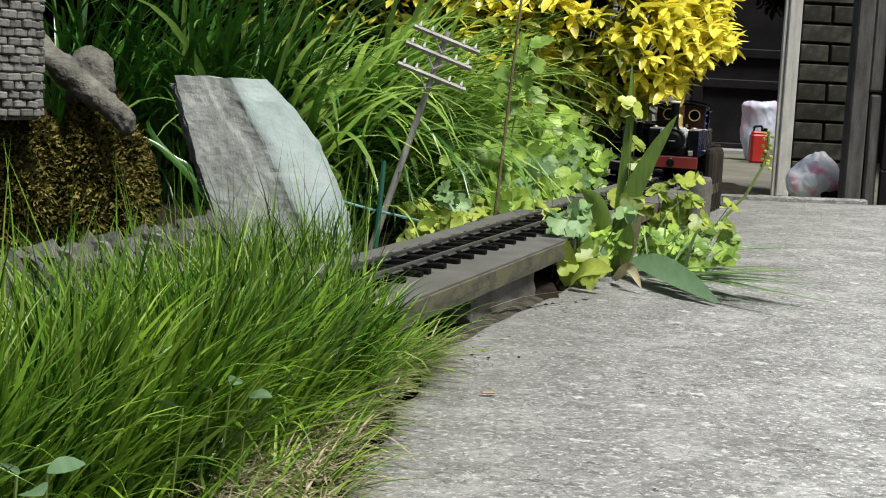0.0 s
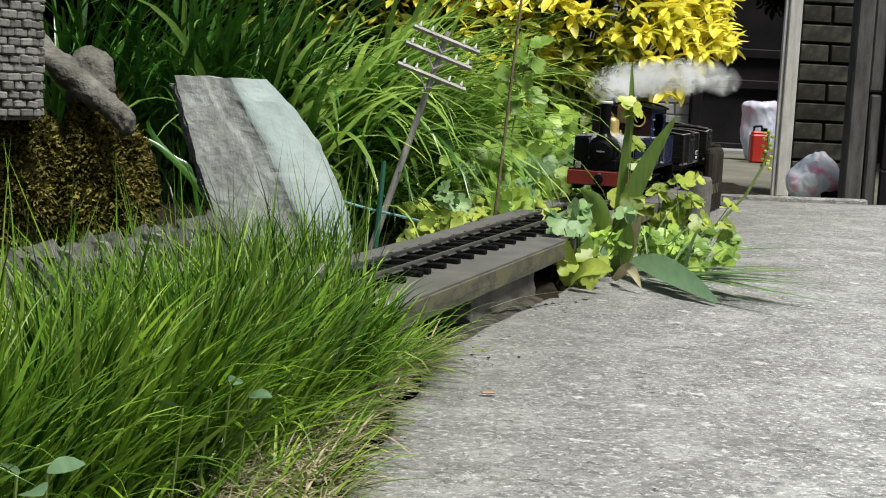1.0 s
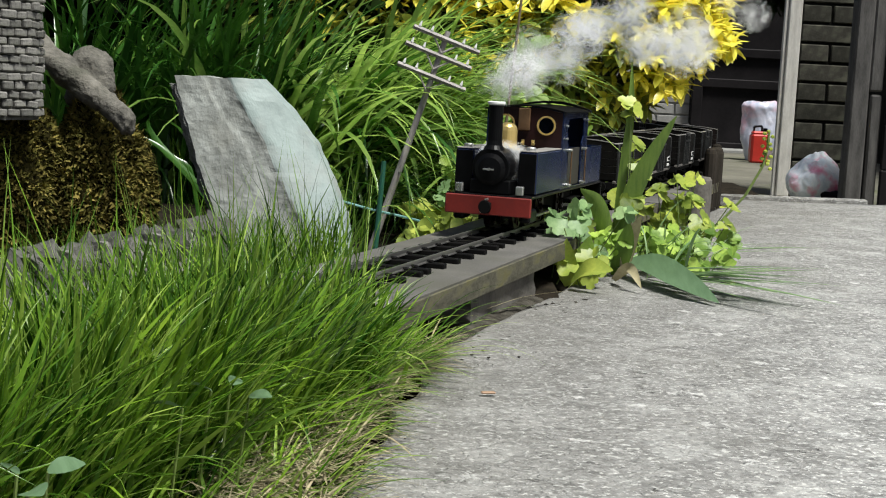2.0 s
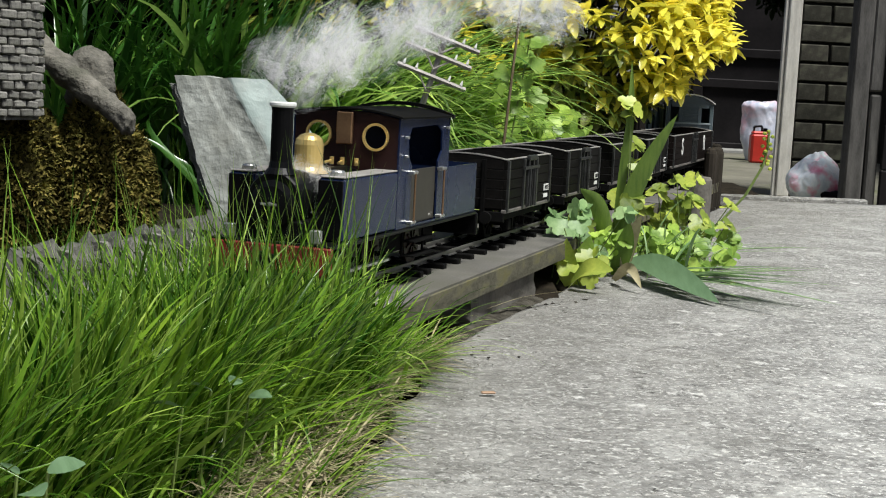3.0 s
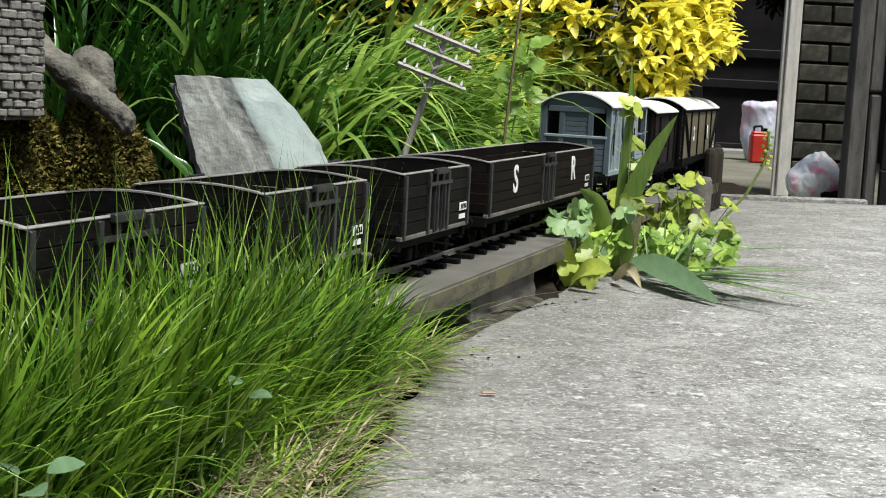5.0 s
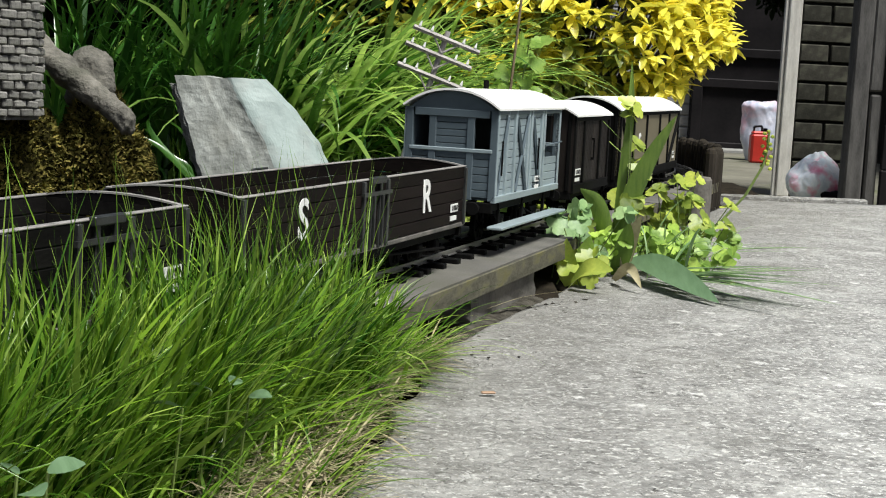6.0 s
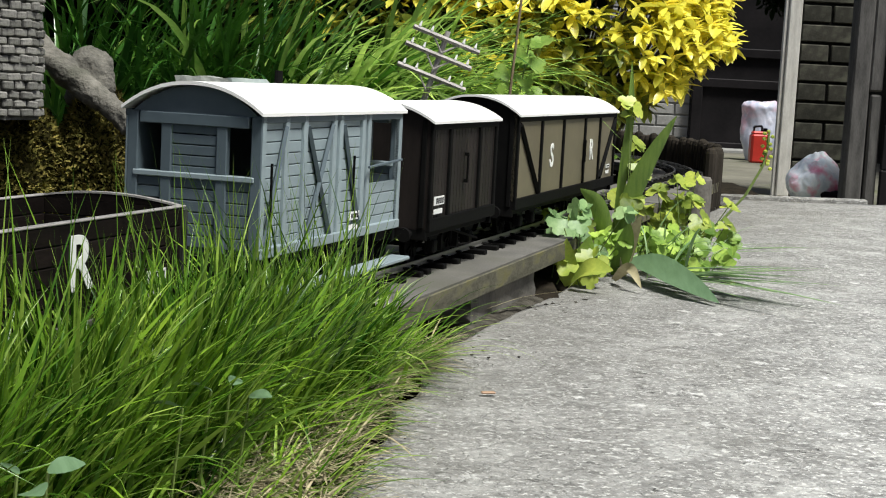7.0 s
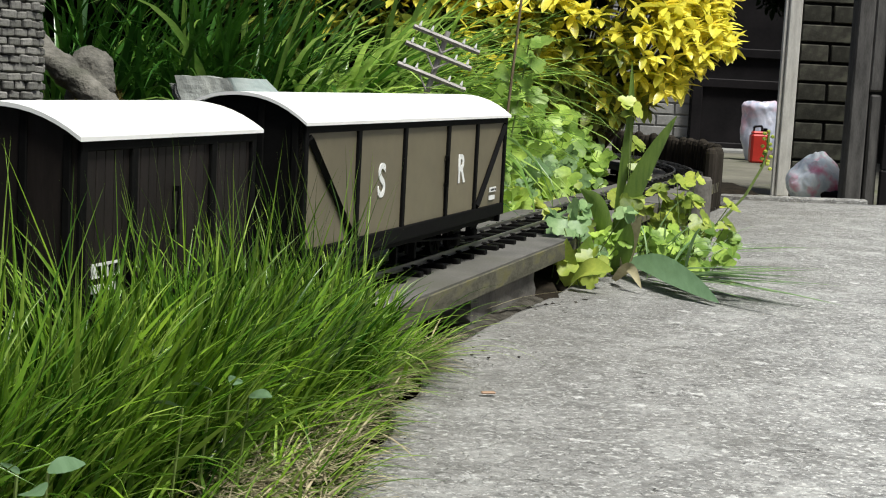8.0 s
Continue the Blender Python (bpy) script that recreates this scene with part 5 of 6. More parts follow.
# ---------------------------------------------------------------- garden ornaments
def slate_slab():
    """An upright slab: a flaked face, stepped cleavage planes and a rough left edge."""
    out = [(-0.403, 0.280), (-0.341, 0.285), (-0.281, 0.280), (-0.237, 0.240), (-0.200, 0.193), (-0.167, 0.134), (-0.145, 0.078), (-0.130, -0.01), (-0.300, -0.01), (-0.330, 0.08), (-0.361, 0.156), (-0.385, 0.225)]
    bm = bmesh.new()
    nx, nz = 46, 46
    def edges_at(z):
        xs = []
        for (x0, z0), (x1, z1) in zip(out, out[1:] + out[:1]):
            if (z0 - z) * (z1 - z) <= 0 and abs(z1 - z0) > 1e-6:
                xs.append(x0 + (x1 - x0) * (z - z0) / (z1 - z0))
        return min(xs), max(xs)
    front = []
    for j in range(nz + 1):
        z = -0.009 + (0.2795 + 0.009) * j / nz
        a, b = edges_at(min(z, 0.2794))
        a += 0.004 * noise.noise(Vector((z * 60, 1, 0)))
        b += 0.003 * noise.noise(Vector((z * 50, 5, 0)))
        row = []
        for i in range(nx + 1):
            u = i / nx
            x = a + (b - a) * u
            ridge = (x + 0.321) - (0.28 - z) * 0.57 + 0.005 * noise.noise(Vector((z * 22, 0.5, 0))) + 0.0025 * noise.noise(Vector((z * 80, 2.5, 0)))
            y = 2.10 - 0.0065 * (1 / (1 + math.exp(-ridge * 200))) + 0.34 * max(0, (x + 0.321) - (0.28 - z) * 0.57) + 0.0025 * (1 / (1 + math.exp(-(ridge + 0.035 + 0.01 * noise.noise(Vector((x * 20, z * 9, 4)))) * 600)))
            y += 0.0028 * noise.noise(Vector((x * 16, z * 14, 0))) + (0.0016 if ridge < 0 else 0.0007) * noise.noise(Vector((x * 90, z * 70, 3)))
            y += (z) * 0.16
            row.append(bm.verts.new((x, y, z + 0.003 * noise.noise(Vector((x * 40, 9, 0))) * (j == nz))))
        front.append(row)
    back = [[bm.verts.new((v.co.x + 0.006, v.co.y + 0.032 + 0.004 * noise.noise(v.co * 30), v.co.z)) for v in r] for r in front]
    for j in range(nz):
        for i in range(nx):
            bm.faces.new((front[j][i], front[j][i + 1], front[j + 1][i + 1], front[j + 1][i]))
            bm.faces.new((back[j][i], back[j + 1][i], back[j + 1][i + 1], back[j][i + 1]))
    for j in range(nz):
        bm.faces.new((front[j][0], front[j + 1][0], back[j + 1][0], back[j][0]))
        bm.faces.new((front[j][nx], back[j][nx], back[j + 1][nx], front[j + 1][nx]))
    for i in range(nx):
        bm.faces.new((front[0][i], back[0][i], back[0][i + 1], front[0][i + 1]))
        bm.faces.new((front[nz][i], front[nz][i + 1], back[nz][i + 1], back[nz][i]))
    bmesh.ops.recalc_face_normals(bm, faces=bm.faces)
    t = thing("slate_slab", "upright greenish grey slate slab with a flaked edge, leaning behind the track", "slab")
    for f in bm.faces:
        c = f.calc_center_median()
        if (c.x + 0.321) - (0.28 - c.z) * 0.57 + 0.005 * noise.noise(Vector((c.z * 22, 0.5, 0))) + 0.0025 * noise.noise(Vector((c.z * 80, 2.5, 0))) < 0.0:
            f.material_index = 1
    part("face", bm, M["slate"], t, smooth=False).data.materials.append(M["slatebrown"])
    bm = bmesh.new()
    for layer in range(5):
        last = None
        for k in range(49):
            z = -0.005 + 0.272 * k / 48
            a, b = edges_at(max(0.0, z))
            out_ = a - 0.002 - 0.0028 * layer - 0.006 * abs(noise.noise(Vector((z * 45, layer * 7.3, 2)))) - 0.004 * noise.noise(Vector((z * 130, layer * 3.1, 5)))
            y0 = 2.103 + z * 0.16 + 0.0058 * layer
            cur = [bm.verts.new(q) for q in ((out_, y0, z), (a + 0.012, y0, z), (a + 0.012, y0 + 0.0048, z), (out_ + 0.0015, y0 + 0.0048, z))]
            if last:
                for q in range(4):
                    bm.faces.new((last[q], last[(q + 1) % 4], cur[(q + 1) % 4], cur[q]))
            else:
                bm.faces.new(cur)
            last = cur
        bm.faces.new(last[::-1])
    bmesh.ops.recalc_face_normals(bm, faces=bm.faces)
    part("flaked_edge", bm, M["slatedge"], t, "rough dark flaked edge")
    return t


slate_slab()


def stone_tower():
    """Model tower of small cast blocks, of which the lower corner shows."""
    t = thing("model_tower", "grey cast-stone model tower built of small blocks", "model building")
    cx0, cy0, r = -0.634, 2.02, 0.072
    part("core", lathe(bmesh.new(), [(r - 0.004, 0.21), (r - 0.008, 0.42)], 24, pose(cx0, cy0, 0)), M["castle"], t)
    me = bpy.data.meshes.new("block")
    bm = cube(-0.0092, 0.0092, -0.006, 0.004, 0, 0.0114, 0.0018)
    bm.to_mesh(me)
    bm.free()
    me.materials.append(M["castle"])
    for j in range(19):
        z = 0.215 + j * 0.0118
        rr = r - 0.002 - 0.004 * j / 19
        for i in range(24):
            a = 2 * math.pi * (i + 0.5 * (j % 2)) / 24
            if math.sin(a) > 0.25:
                continue
            ob = new("block", me)
            k = rr + rnd.uniform(-0.0028, 0.0024)
            ob.parent, ob.matrix_basis = t, Matrix.Translation((cx0 + k * math.cos(a), cy0 + k * math.sin(a), z)) @ pose(0, 0, 0, rnd.uniform(-7, 7), rnd.uniform(-5, 5), math.degrees(a) + 90 + rnd.uniform(-8, 8)) @ Matrix.Diagonal((rnd.uniform(0.8, 1.15), 1, rnd.uniform(0.8, 1.08), 1))
    return t


stone_tower()


def mossy_rock():
    bm = bmesh.new()
    lump(bm, (-0.510, 2.17, 0.095), (0.078, 0.10, 0.142), 0.20, 2.2, 5, 3.0)
    lump(bm, (-0.640, 2.13, 0.10), (0.092, 0.11, 0.142), 0.20, 2.2, 5, 8.0)
    t = thing("mossy_rock", "rock thickly grown with brown-green moss, core darkened as shade", "rock")
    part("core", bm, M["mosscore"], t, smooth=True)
    fv = Foliage()
    tuft = leaf_mesh("moss_sprig", 0.0080, 0.0034, M["moss"], 0.3, 0.5, seg=2)
    r2 = random.Random(4)
    for k in range(24000):
        th, ph = r2.uniform(math.pi, 2 * math.pi), math.acos(r2.uniform(-0.85, 1))
        c = Vector((-0.510, 2.17, 0.095)) if k % 2 else Vector((-0.640, 2.13, 0.10))
        rr = (0.078, 0.10, 0.142) if k % 2 else (0.092, 0.11, 0.142)
        n = Vector((math.sin(ph) * math.cos(th), math.sin(ph) * math.sin(th), math.cos(ph)))
        kk = 1.0 + 0.20 * noise.noise(n * 2.2 + Vector(((3.0 if k % 2 else 8.0), (3.0 if k % 2 else 8.0) * 1.7, -(3.0 if k % 2 else 8.0))))
        p = c + Vector((n.x * rr[0], n.y * rr[1], n.z * rr[2])) * kk * 0.985
        d = (n + Vector((r2.uniform(-1, 1), r2.uniform(-1, 1), r2.uniform(-1, 0.6))) * 0.9)
        fv.add(tuft, aim(p, d, r2.uniform(0, 360), r2.uniform(0.6, 1.5)))
    sp = fv.build("moss_cover", M["moss"], t)
    tagged(sp, kind="stuff")
    # the pale weathered limb lying over it
    bm = bmesh.new()
    pts = [Vector(p) for p in ((-0.649, 2.160, 0.339), (-0.596, 2.140, 0.306), (-0.542, 2.110, 0.268), (-0.490, 2.080, 0.238), (-0.461, 2.060, 0.222), (-0.445, 2.050, 0.208), (-0.440, 2.050, 0.198))]
    rs = [0.021, 0.0195, 0.018, 0.0165, 0.016, 0.0135, 0.005]
    rings = []
    for k in range(49):
        u = k / 48 * (len(pts) - 1)
        q = min(int(u), len(pts) - 2)
        f = u - q
        c, rad = pts[q].lerp(pts[q + 1], f), rs[q] + (rs[q + 1] - rs[q]) * f
        row = []
        for i in range(20):
            a = 2 * math.pi * i / 20
            d = Vector((0.55 * math.cos(a), math.sin(a), 0.83 * math.cos(a)))
            kk = 1 + 0.34 * noise.noise(c * 26 + d * 1.1) + 0.30 * noise.noise(c * 75 + d * 2.8)
            row.append(bm.verts.new(c + d * rad * kk))
        rings.append(row)
    for p, q in zip(rings, rings[1:]):
        for i in range(20):
            bm.faces.new((p[i], p[(i + 1) % 20], q[(i + 1) % 20], q[i]))
    bm.faces.new(rings[0])
    bm.faces.new(rings[-1][::-1])
    bmesh.ops.recalc_face_normals(bm, faces=bm.faces)
    tagged(part("weathered_limb", bm, M["rock"], smooth=True), "pale grey weathered stone limb lying over the mossy rock", "rock")
    bm = bmesh.new()
    lump(bm, (-0.530, 2.17, 0.262), (0.036, 0.04, 0.050), 0.28, 1.8, 4, 5)
    tagged(part("boulder", bm, M["rock"], smooth=True), "rounded pale grey stone on the mossy rock", "rock")


mossy_rock()


def low_wall():
    """Model dry-stone wall with upright coping stones, along the back of the track."""
    t = thing("model_stone_wall", "small model dry-stone wall with upright coping stones", "model wall")
    bm = bmesh.new()
    strip(bm, 1.99, 3.0, -0.235, -0.195, 0.06, 0.092, 0.05)
    part("ledge", bm, M["wallstone"], t)
    mes = []
    for k in range(4):
        bm = bmesh.new()
        lump(bm, (0, 0, 0), (0.0085, 0.020, 0.017), 0.75, 1.9, 2, k * 3.0)
        me = bpy.data.meshes.new("coping_stone")
        for f in bm.faces:
            f.smooth = False
        bm.to_mesh(me)
        bm.free()
        me.materials.append(M["wallstone"])
        mes.append(me)
    s = 2.0
    while s < 2.95:
        p, a = line(s, -0.213, 0.099 + rnd.uniform(-0.010, 0.006))
        ob = new("coping_stone", mes[rnd.randrange(4)])
        ob.parent, ob.matrix_basis = t, Matrix.Translation(p) @ Matrix.Rotation(a, 4, "Z") @ pose(0, 0, 0, rnd.uniform(-8, 8), rnd.uniform(-22, 22), rnd.uniform(-12, 12))
        s += rnd.uniform(0.014, 0.021)
    for row in range(3):
        s = 2.0 + 0.01 * row
        while s < 2.95:
            p, a = line(s, -0.193, 0.070 - row * 0.020)
            ob = new("wall_stone", mes[rnd.randrange(4)])
            ob.parent, ob.matrix_basis = t, Matrix.Translation(p) @ Matrix.Rotation(a, 4, "Z") @ Matrix.Diagonal((1.9, 0.5, 0.55, 1))
            s += rnd.uniform(0.021, 0.034)
    return t


low_wall()


def telegraph_pole():
    t = thing("model_telegraph_pole", "leaning grey wooden model telegraph pole with three crossarms", "telegraph pole")
    a, b = Vector((-0.122, 2.45, 0.0)), Vector((-0.010, 2.45, 0.372))
    part("pole", tube(a, b, 0.0062, 0.0045, 10), M["pole"], t)
    ax = Vector((0.105, 0.02, -0.036)).normalized()
    for (p, L) in ((Vector((-0.012, 2.443, 0.358)), 0.118), (Vector((-0.024, 2.443, 0.331)), 0.118), (Vector((-0.034, 2.443, 0.296)), 0.122)):
        bm = bmesh.new()
        rod(bm, p - ax * L / 2, p + ax * L / 2, 0.0042, seg=4)
        arm = part("crossarm", bm, M["pole"], t)
        up = Vector((0.036, 0, 0.105)).normalized()
        for k in (-0.42, -0.24, 0.24, 0.42):
            bm = bmesh.new()
            q = p + ax * L * k
            rod(bm, q + up * 0.002, q + up * 0.007, 0.002, seg=6)
            rod(bm, q + up * 0.005, q + up * 0.013, 0.0026, 0.0010, 8)
            part("insulator", bm, M["white"], arm, "white pointed insulator")
        bm = bmesh.new()
        for sg in (-1, 1):
            rod(bm, p + ax * sg * L * 0.2, p - up * 0.024, 0.0016, seg=5)
        part("arm_brace", bm, M["pole"], arm)
    return t


telegraph_pole()


def plant_supports():
    tagged(part("plant_stake", tube((-0.104, 2.40, 0.155), (-0.112, 2.40, 0.0), 0.0042, 0.0045, 8), M["greenstick"]), "short dark green plastic plant stake", "stake")
    bm = bmesh.new()
    pts = [(-0.170, 2.40, 0.086), (-0.12, 2.405, 0.074), (-0.07, 2.40, 0.066), (-0.022, 2.395, 0.057)]
    for p, q in zip(pts, pts[1:]):
        rod(bm, p, q, 0.0021, seg=6)
    rod(bm, pts[0], (-0.172, 2.41, 0.0), 0.002, seg=6)
    rod(bm, pts[-1], (-0.02, 2.41, 0.0), 0.002, seg=6)
    tagged(part("plant_hoop", bm, M["wire"]), "bent teal plastic-coated wire plant hoop", "plant support")


plant_supports()


def log_edging():
    t = thing("log_edging", "weathered dark half-log edging round the curve", "edging")
    me = bpy.data.meshes.new("log")
    bm = bmesh.new()
    lathe(bm, [(0.0150, 0.0), (0.0155, 0.05), (0.0150, 0.135), (0.012, 0.145), (0.005, 0.15)], 10)
    bm.to_mesh(me)
    bm.free()
    me.materials.append(M["log"])
    for k in range(40):
        s = -0.10 - k * 0.029
        p, a = line(s, 0.086, 0.0)
        ob = new("log", me)
        ob.parent, ob.matrix_basis = t, Matrix.Translation(p) @ pose(0, 0, 0.0 + rnd.uniform(-0.006, 0.006), 0, 0, rnd.uniform(0, 360))
    bm = bmesh.new()
    lathe(bm, [(0.036, 0.0), (0.037, 0.05), (0.036, 0.092), (0.032, 0.099), (0.001, 0.097)], 20)
    p, a = line(0.215, 0.100, 0.0)
    tagged(part("tree_stump", bm, M["stone"], m=Matrix.Translation(p)), "short weathered grey round stump at the track side", "stump")


log_edging()


def bags_and_can():
    def bag(name, m, w, d, h, mt, label, seed, slump):
        bm = bmesh.new()
        bmesh.ops.create_icosphere(bm, subdivisions=5, radius=1.0)
        for v in bm.verts:
            c = v.co.copy()
            k = 1 + 0.16 * noise.noise(c * 1.6 + Vector((seed, 0, 0))) + 0.10 * abs(noise.noise(c * 4.0 + Vector((seed, 2, 0)))) + 0.04 * abs(noise.noise(c * 9 + Vector((0, seed, 0))))
            z = max(c.z, -0.82)
            if slump < 0.2:
                z = min(z, 0.78 + 0.07 * noise.noise(Vector((c.x * 2, c.y * 2, seed))))
                flat = max(0.75, math.hypot(c.x, c.y)) if z > 0.1 else 1.0
                c.x, c.y = c.x / flat ** 1.5, c.y / flat ** 1.5
            pinch = 1 - slump * max(0, z) ** 2
            v.co = (c.x * w / 2 * k * pinch, c.y * d / 2 * k * pinch, (z + 0.82) / 1.82 * h * (1 + (0.12 if slump > 0.2 else 0.03) * noise.noise(c * 3 + Vector((0, 0, seed)))))
        return tagged(part(name, bm, mt, m=m, smooth=True), label, "bag")
    bag("carrier_bag", pose(1.362, 5.42, -0.098, 0, 0, 20), 0.215, 0.17, 0.185, M["bagpink"], "crumpled pink and blue printed carrier bag lying by the pier", 2.0, 0.45)
    bag("carrier_bag", pose(1.775, 8.45, -0.098), 0.20, 0.16, 0.385, M["bagwhite"], "tall full white and pink carrier bag by the back door", 5.0, 0.12)
    # the dark opening of the bag, added as a black lump
    bm = bmesh.new()
    lump(bm, (1.412, 5.335, -0.070), (0.048, 0.03, 0.026), 0.3, 2, 3, 2)
    tagged(part("bag_contents", bm, M["soot"], smooth=True), "black lump put in for the shade in the bag's mouth", "bag contents")
    t = thing("fuel_can", "red plastic can with a black handle and cap", "can", pose(1.728, 8.22, -0.098))
    part("body", cube(-0.048, 0.048, -0.04, 0.04, 0, 0.165, 0.012), M["redcan"], t)
    part("shoulder", cube(-0.042, 0.042, -0.034, 0.034, 0.160, 0.178, 0.008), M["redcan"], t)
    bm = bmesh.new()
    for p, q in (((-0.03, 0, 0.17), (-0.03, 0, 0.203)), ((-0.03, 0, 0.203), (0.012, 0, 0.207)), ((0.012, 0, 0.207), (0.014, 0, 0.17))):
        rod(bm, p, q, 0.006, seg=8)
    part("handle", bm, M["black"], t, "black handle")
    part("cap", tube((0.032, 0, 0.17), (0.032, 0, 0.196), 0.012), M["black"], t, "black screw cap")


bags_and_can()


# ---------------------------------------------------------------- plants
def grass():
    r = random.Random(11)
    t = thing("grass_clump", "long fresh green grass overhanging the track and path", "grass", kind="stuff")
    b, st, bt = Blades(), Blades(), Blades()
    def verge(s):
        """How far the dry thatch reaches from the line onto the concrete."""
        return 0.106 + 0.30 * max(0.0, s - 2.29)

    def heading():
        q = r.random()
        return r.gauss(0.7, 0.8) if q < 0.20 else r.gauss(-1.8, 0.8) if q < 0.44 else r.gauss(2.8, 0.6) if q < 0.72 else r.uniform(0, 6.283)

    for k in range(250):
        s = 2.30 + 0.82 * r.random() ** 0.9
        grown = min(1.0, max(0.0, (s - 2.24) / 0.3))
        c, _ = line(s, 0.099 + (0.005 + 0.022 * grown) * r.random())
        sc, turn, splay = r.uniform(0.62, 1.0) * (0.55 + 0.45 * grown), r.gauss(0, 0.35), r.uniform(0.7, 1.3)
        for q in range(34):
            a, d = r.uniform(0, 6.283), abs(r.gauss(0, 0.011))
            L = sc * r.uniform(0.07, 0.225)
            (bt if r.random() < 0.22 else b).add((c.x + d * math.cos(a), c.y + d * math.sin(a), 0), heading() + turn, abs(r.gauss(0.19, 0.18)) * splay, L, r.uniform(0.0026, 0.0064), abs(r.gauss(0.8, 0.75)), seg=8, twist=r.uniform(-1.3, 1.3))
    for k in range(170):
        p, _ = line(r.uniform(2.36, 2.95), r.uniform(0.10, 0.12))
        (bt if k % 3 == 0 else b).add((p.x, p.y, 0), heading(), abs(r.gauss(0.15, 0.12)), r.uniform(0.18, 0.265), r.uniform(0.0014, 0.0024), abs(r.gauss(0.4, 0.35)), seg=7, twist=r.uniform(-1, 1))
    for k in range(60):
        p, _ = line(r.uniform(2.14, 2.8), r.uniform(0.10, 0.12))
        (bt if k % 2 else b).add((p.x, p.y, 0), r.gauss(0.4, 0.5), r.uniform(0.4, 1.0), r.uniform(0.08, 0.18), r.uniform(0.0018, 0.0032), r.uniform(0.9, 1.7), seg=10, twist=r.uniform(-0.5, 0.5))
    for k in range(4600):
        s = r.uniform(2.14, 3.0)
        p, _ = line(s, 0.100 + (verge(s) - 0.100) * r.random() ** 0.8 + r.gauss(0, 0.008))
        st.add((p.x, p.y, 0.003 + 0.018 * r.random()), r.uniform(-3.1, 3.1), r.uniform(1.1, 1.6), r.uniform(0.02, 0.065), r.uniform(0.0010, 0.0026), r.uniform(0.1, 0.8), seg=5)
    for k in range(1500):
        s = r.uniform(2.18, 2.95)
        p, _ = line(s, 0.100 + (verge(s) - 0.112) * r.random() ** 1.5)
        (bt if k % 2 else b).add((p.x, p.y, 0.003), r.gauss(0.1, 1.0), r.uniform(0.6, 1.4), r.uniform(0.03, 0.10), r.uniform(0.0014, 0.0032), r.uniform(0.3, 1.1), seg=6)
    tagged(b.build("blades", M["grass"], t), kind="stuff")
    tagged(bt.build("pale_blades", M["grasstip"], t, "paler yellow-green blades"), kind="stuff")
    tagged(st.build("dry_blades", M["straw"], t, "dry straw-coloured blades"), kind="stuff")
    wt = thing("broad_leaf_weed", "small round-leaved weed growing through the grass edge", "weed")
    wl = leaf_mesh("leaf", 0.020, 0.014, M["tulipblue"], 0.2, 0.3)
    for x, y, z, yaw, sc in ((-0.143, 0.92, 0.092, 150, 1.0), (-0.120, 0.93, 0.088, -30, 0.8), (-0.152, 0.868, 0.092, 170, 0.95), (-0.205, 0.71, 0.070, 160, 1.1), (-0.192, 0.715, 0.066, 20, 1.0), (-0.130, 0.915, 0.098, 70, 0.7)):
        lo = new("leaf", wl)
        lo.parent, lo.matrix_basis = wt, pose(x, y, z, 25, -20, yaw) @ Matrix.Diagonal((sc, sc, sc, 1))
        part("stalk", tube((x, y, z), (x - 0.01, y + 0.01, 0.0), 0.0009, 0.0012, 5), M["stem"], wt)
    for x, y, z, yaw in ((-0.191, 0.660, 0.107, 150), (-0.182, 0.680, 0.103, 20), (-0.180, 0.640, 0.105, -60)):
        lo = new("leaf", wl)
        lo.parent, lo.matrix_basis = wt, pose(x, y, z, 20, -25, yaw) @ Matrix.Diagonal((0.85, 1.0, 0.85, 1))
        part("stalk", tube((x, y, z), (x - 0.01, y + 0.01, 0.0), 0.0009, 0.0012, 5), M["stem"], wt)
    # thinner growth between track and wall
    t2 = thing("grass_clump", "thin tall grass growing behind the track", "grass", kind="stuff")
    b = Blades()
    for k in range(2600):
        s = r.uniform(1.75, 3.0)
        p, _ = line(s, r.uniform(-0.34, -0.115) if k % 3 == 0 else r.uniform(-0.19, -0.112))
        b.add((p.x, p.y, 0), r.uniform(0, 6.28), abs(r.gauss(0.2, 0.2)), r.uniform(0.05, 0.15), r.uniform(0.0015, 0.003), abs(r.gauss(0.6, 0.5)), seg=5, twist=r.uniform(-0.7, 0.7))
    tagged(b.build("blades", M["grass"], t2), kind="stuff")


grass()


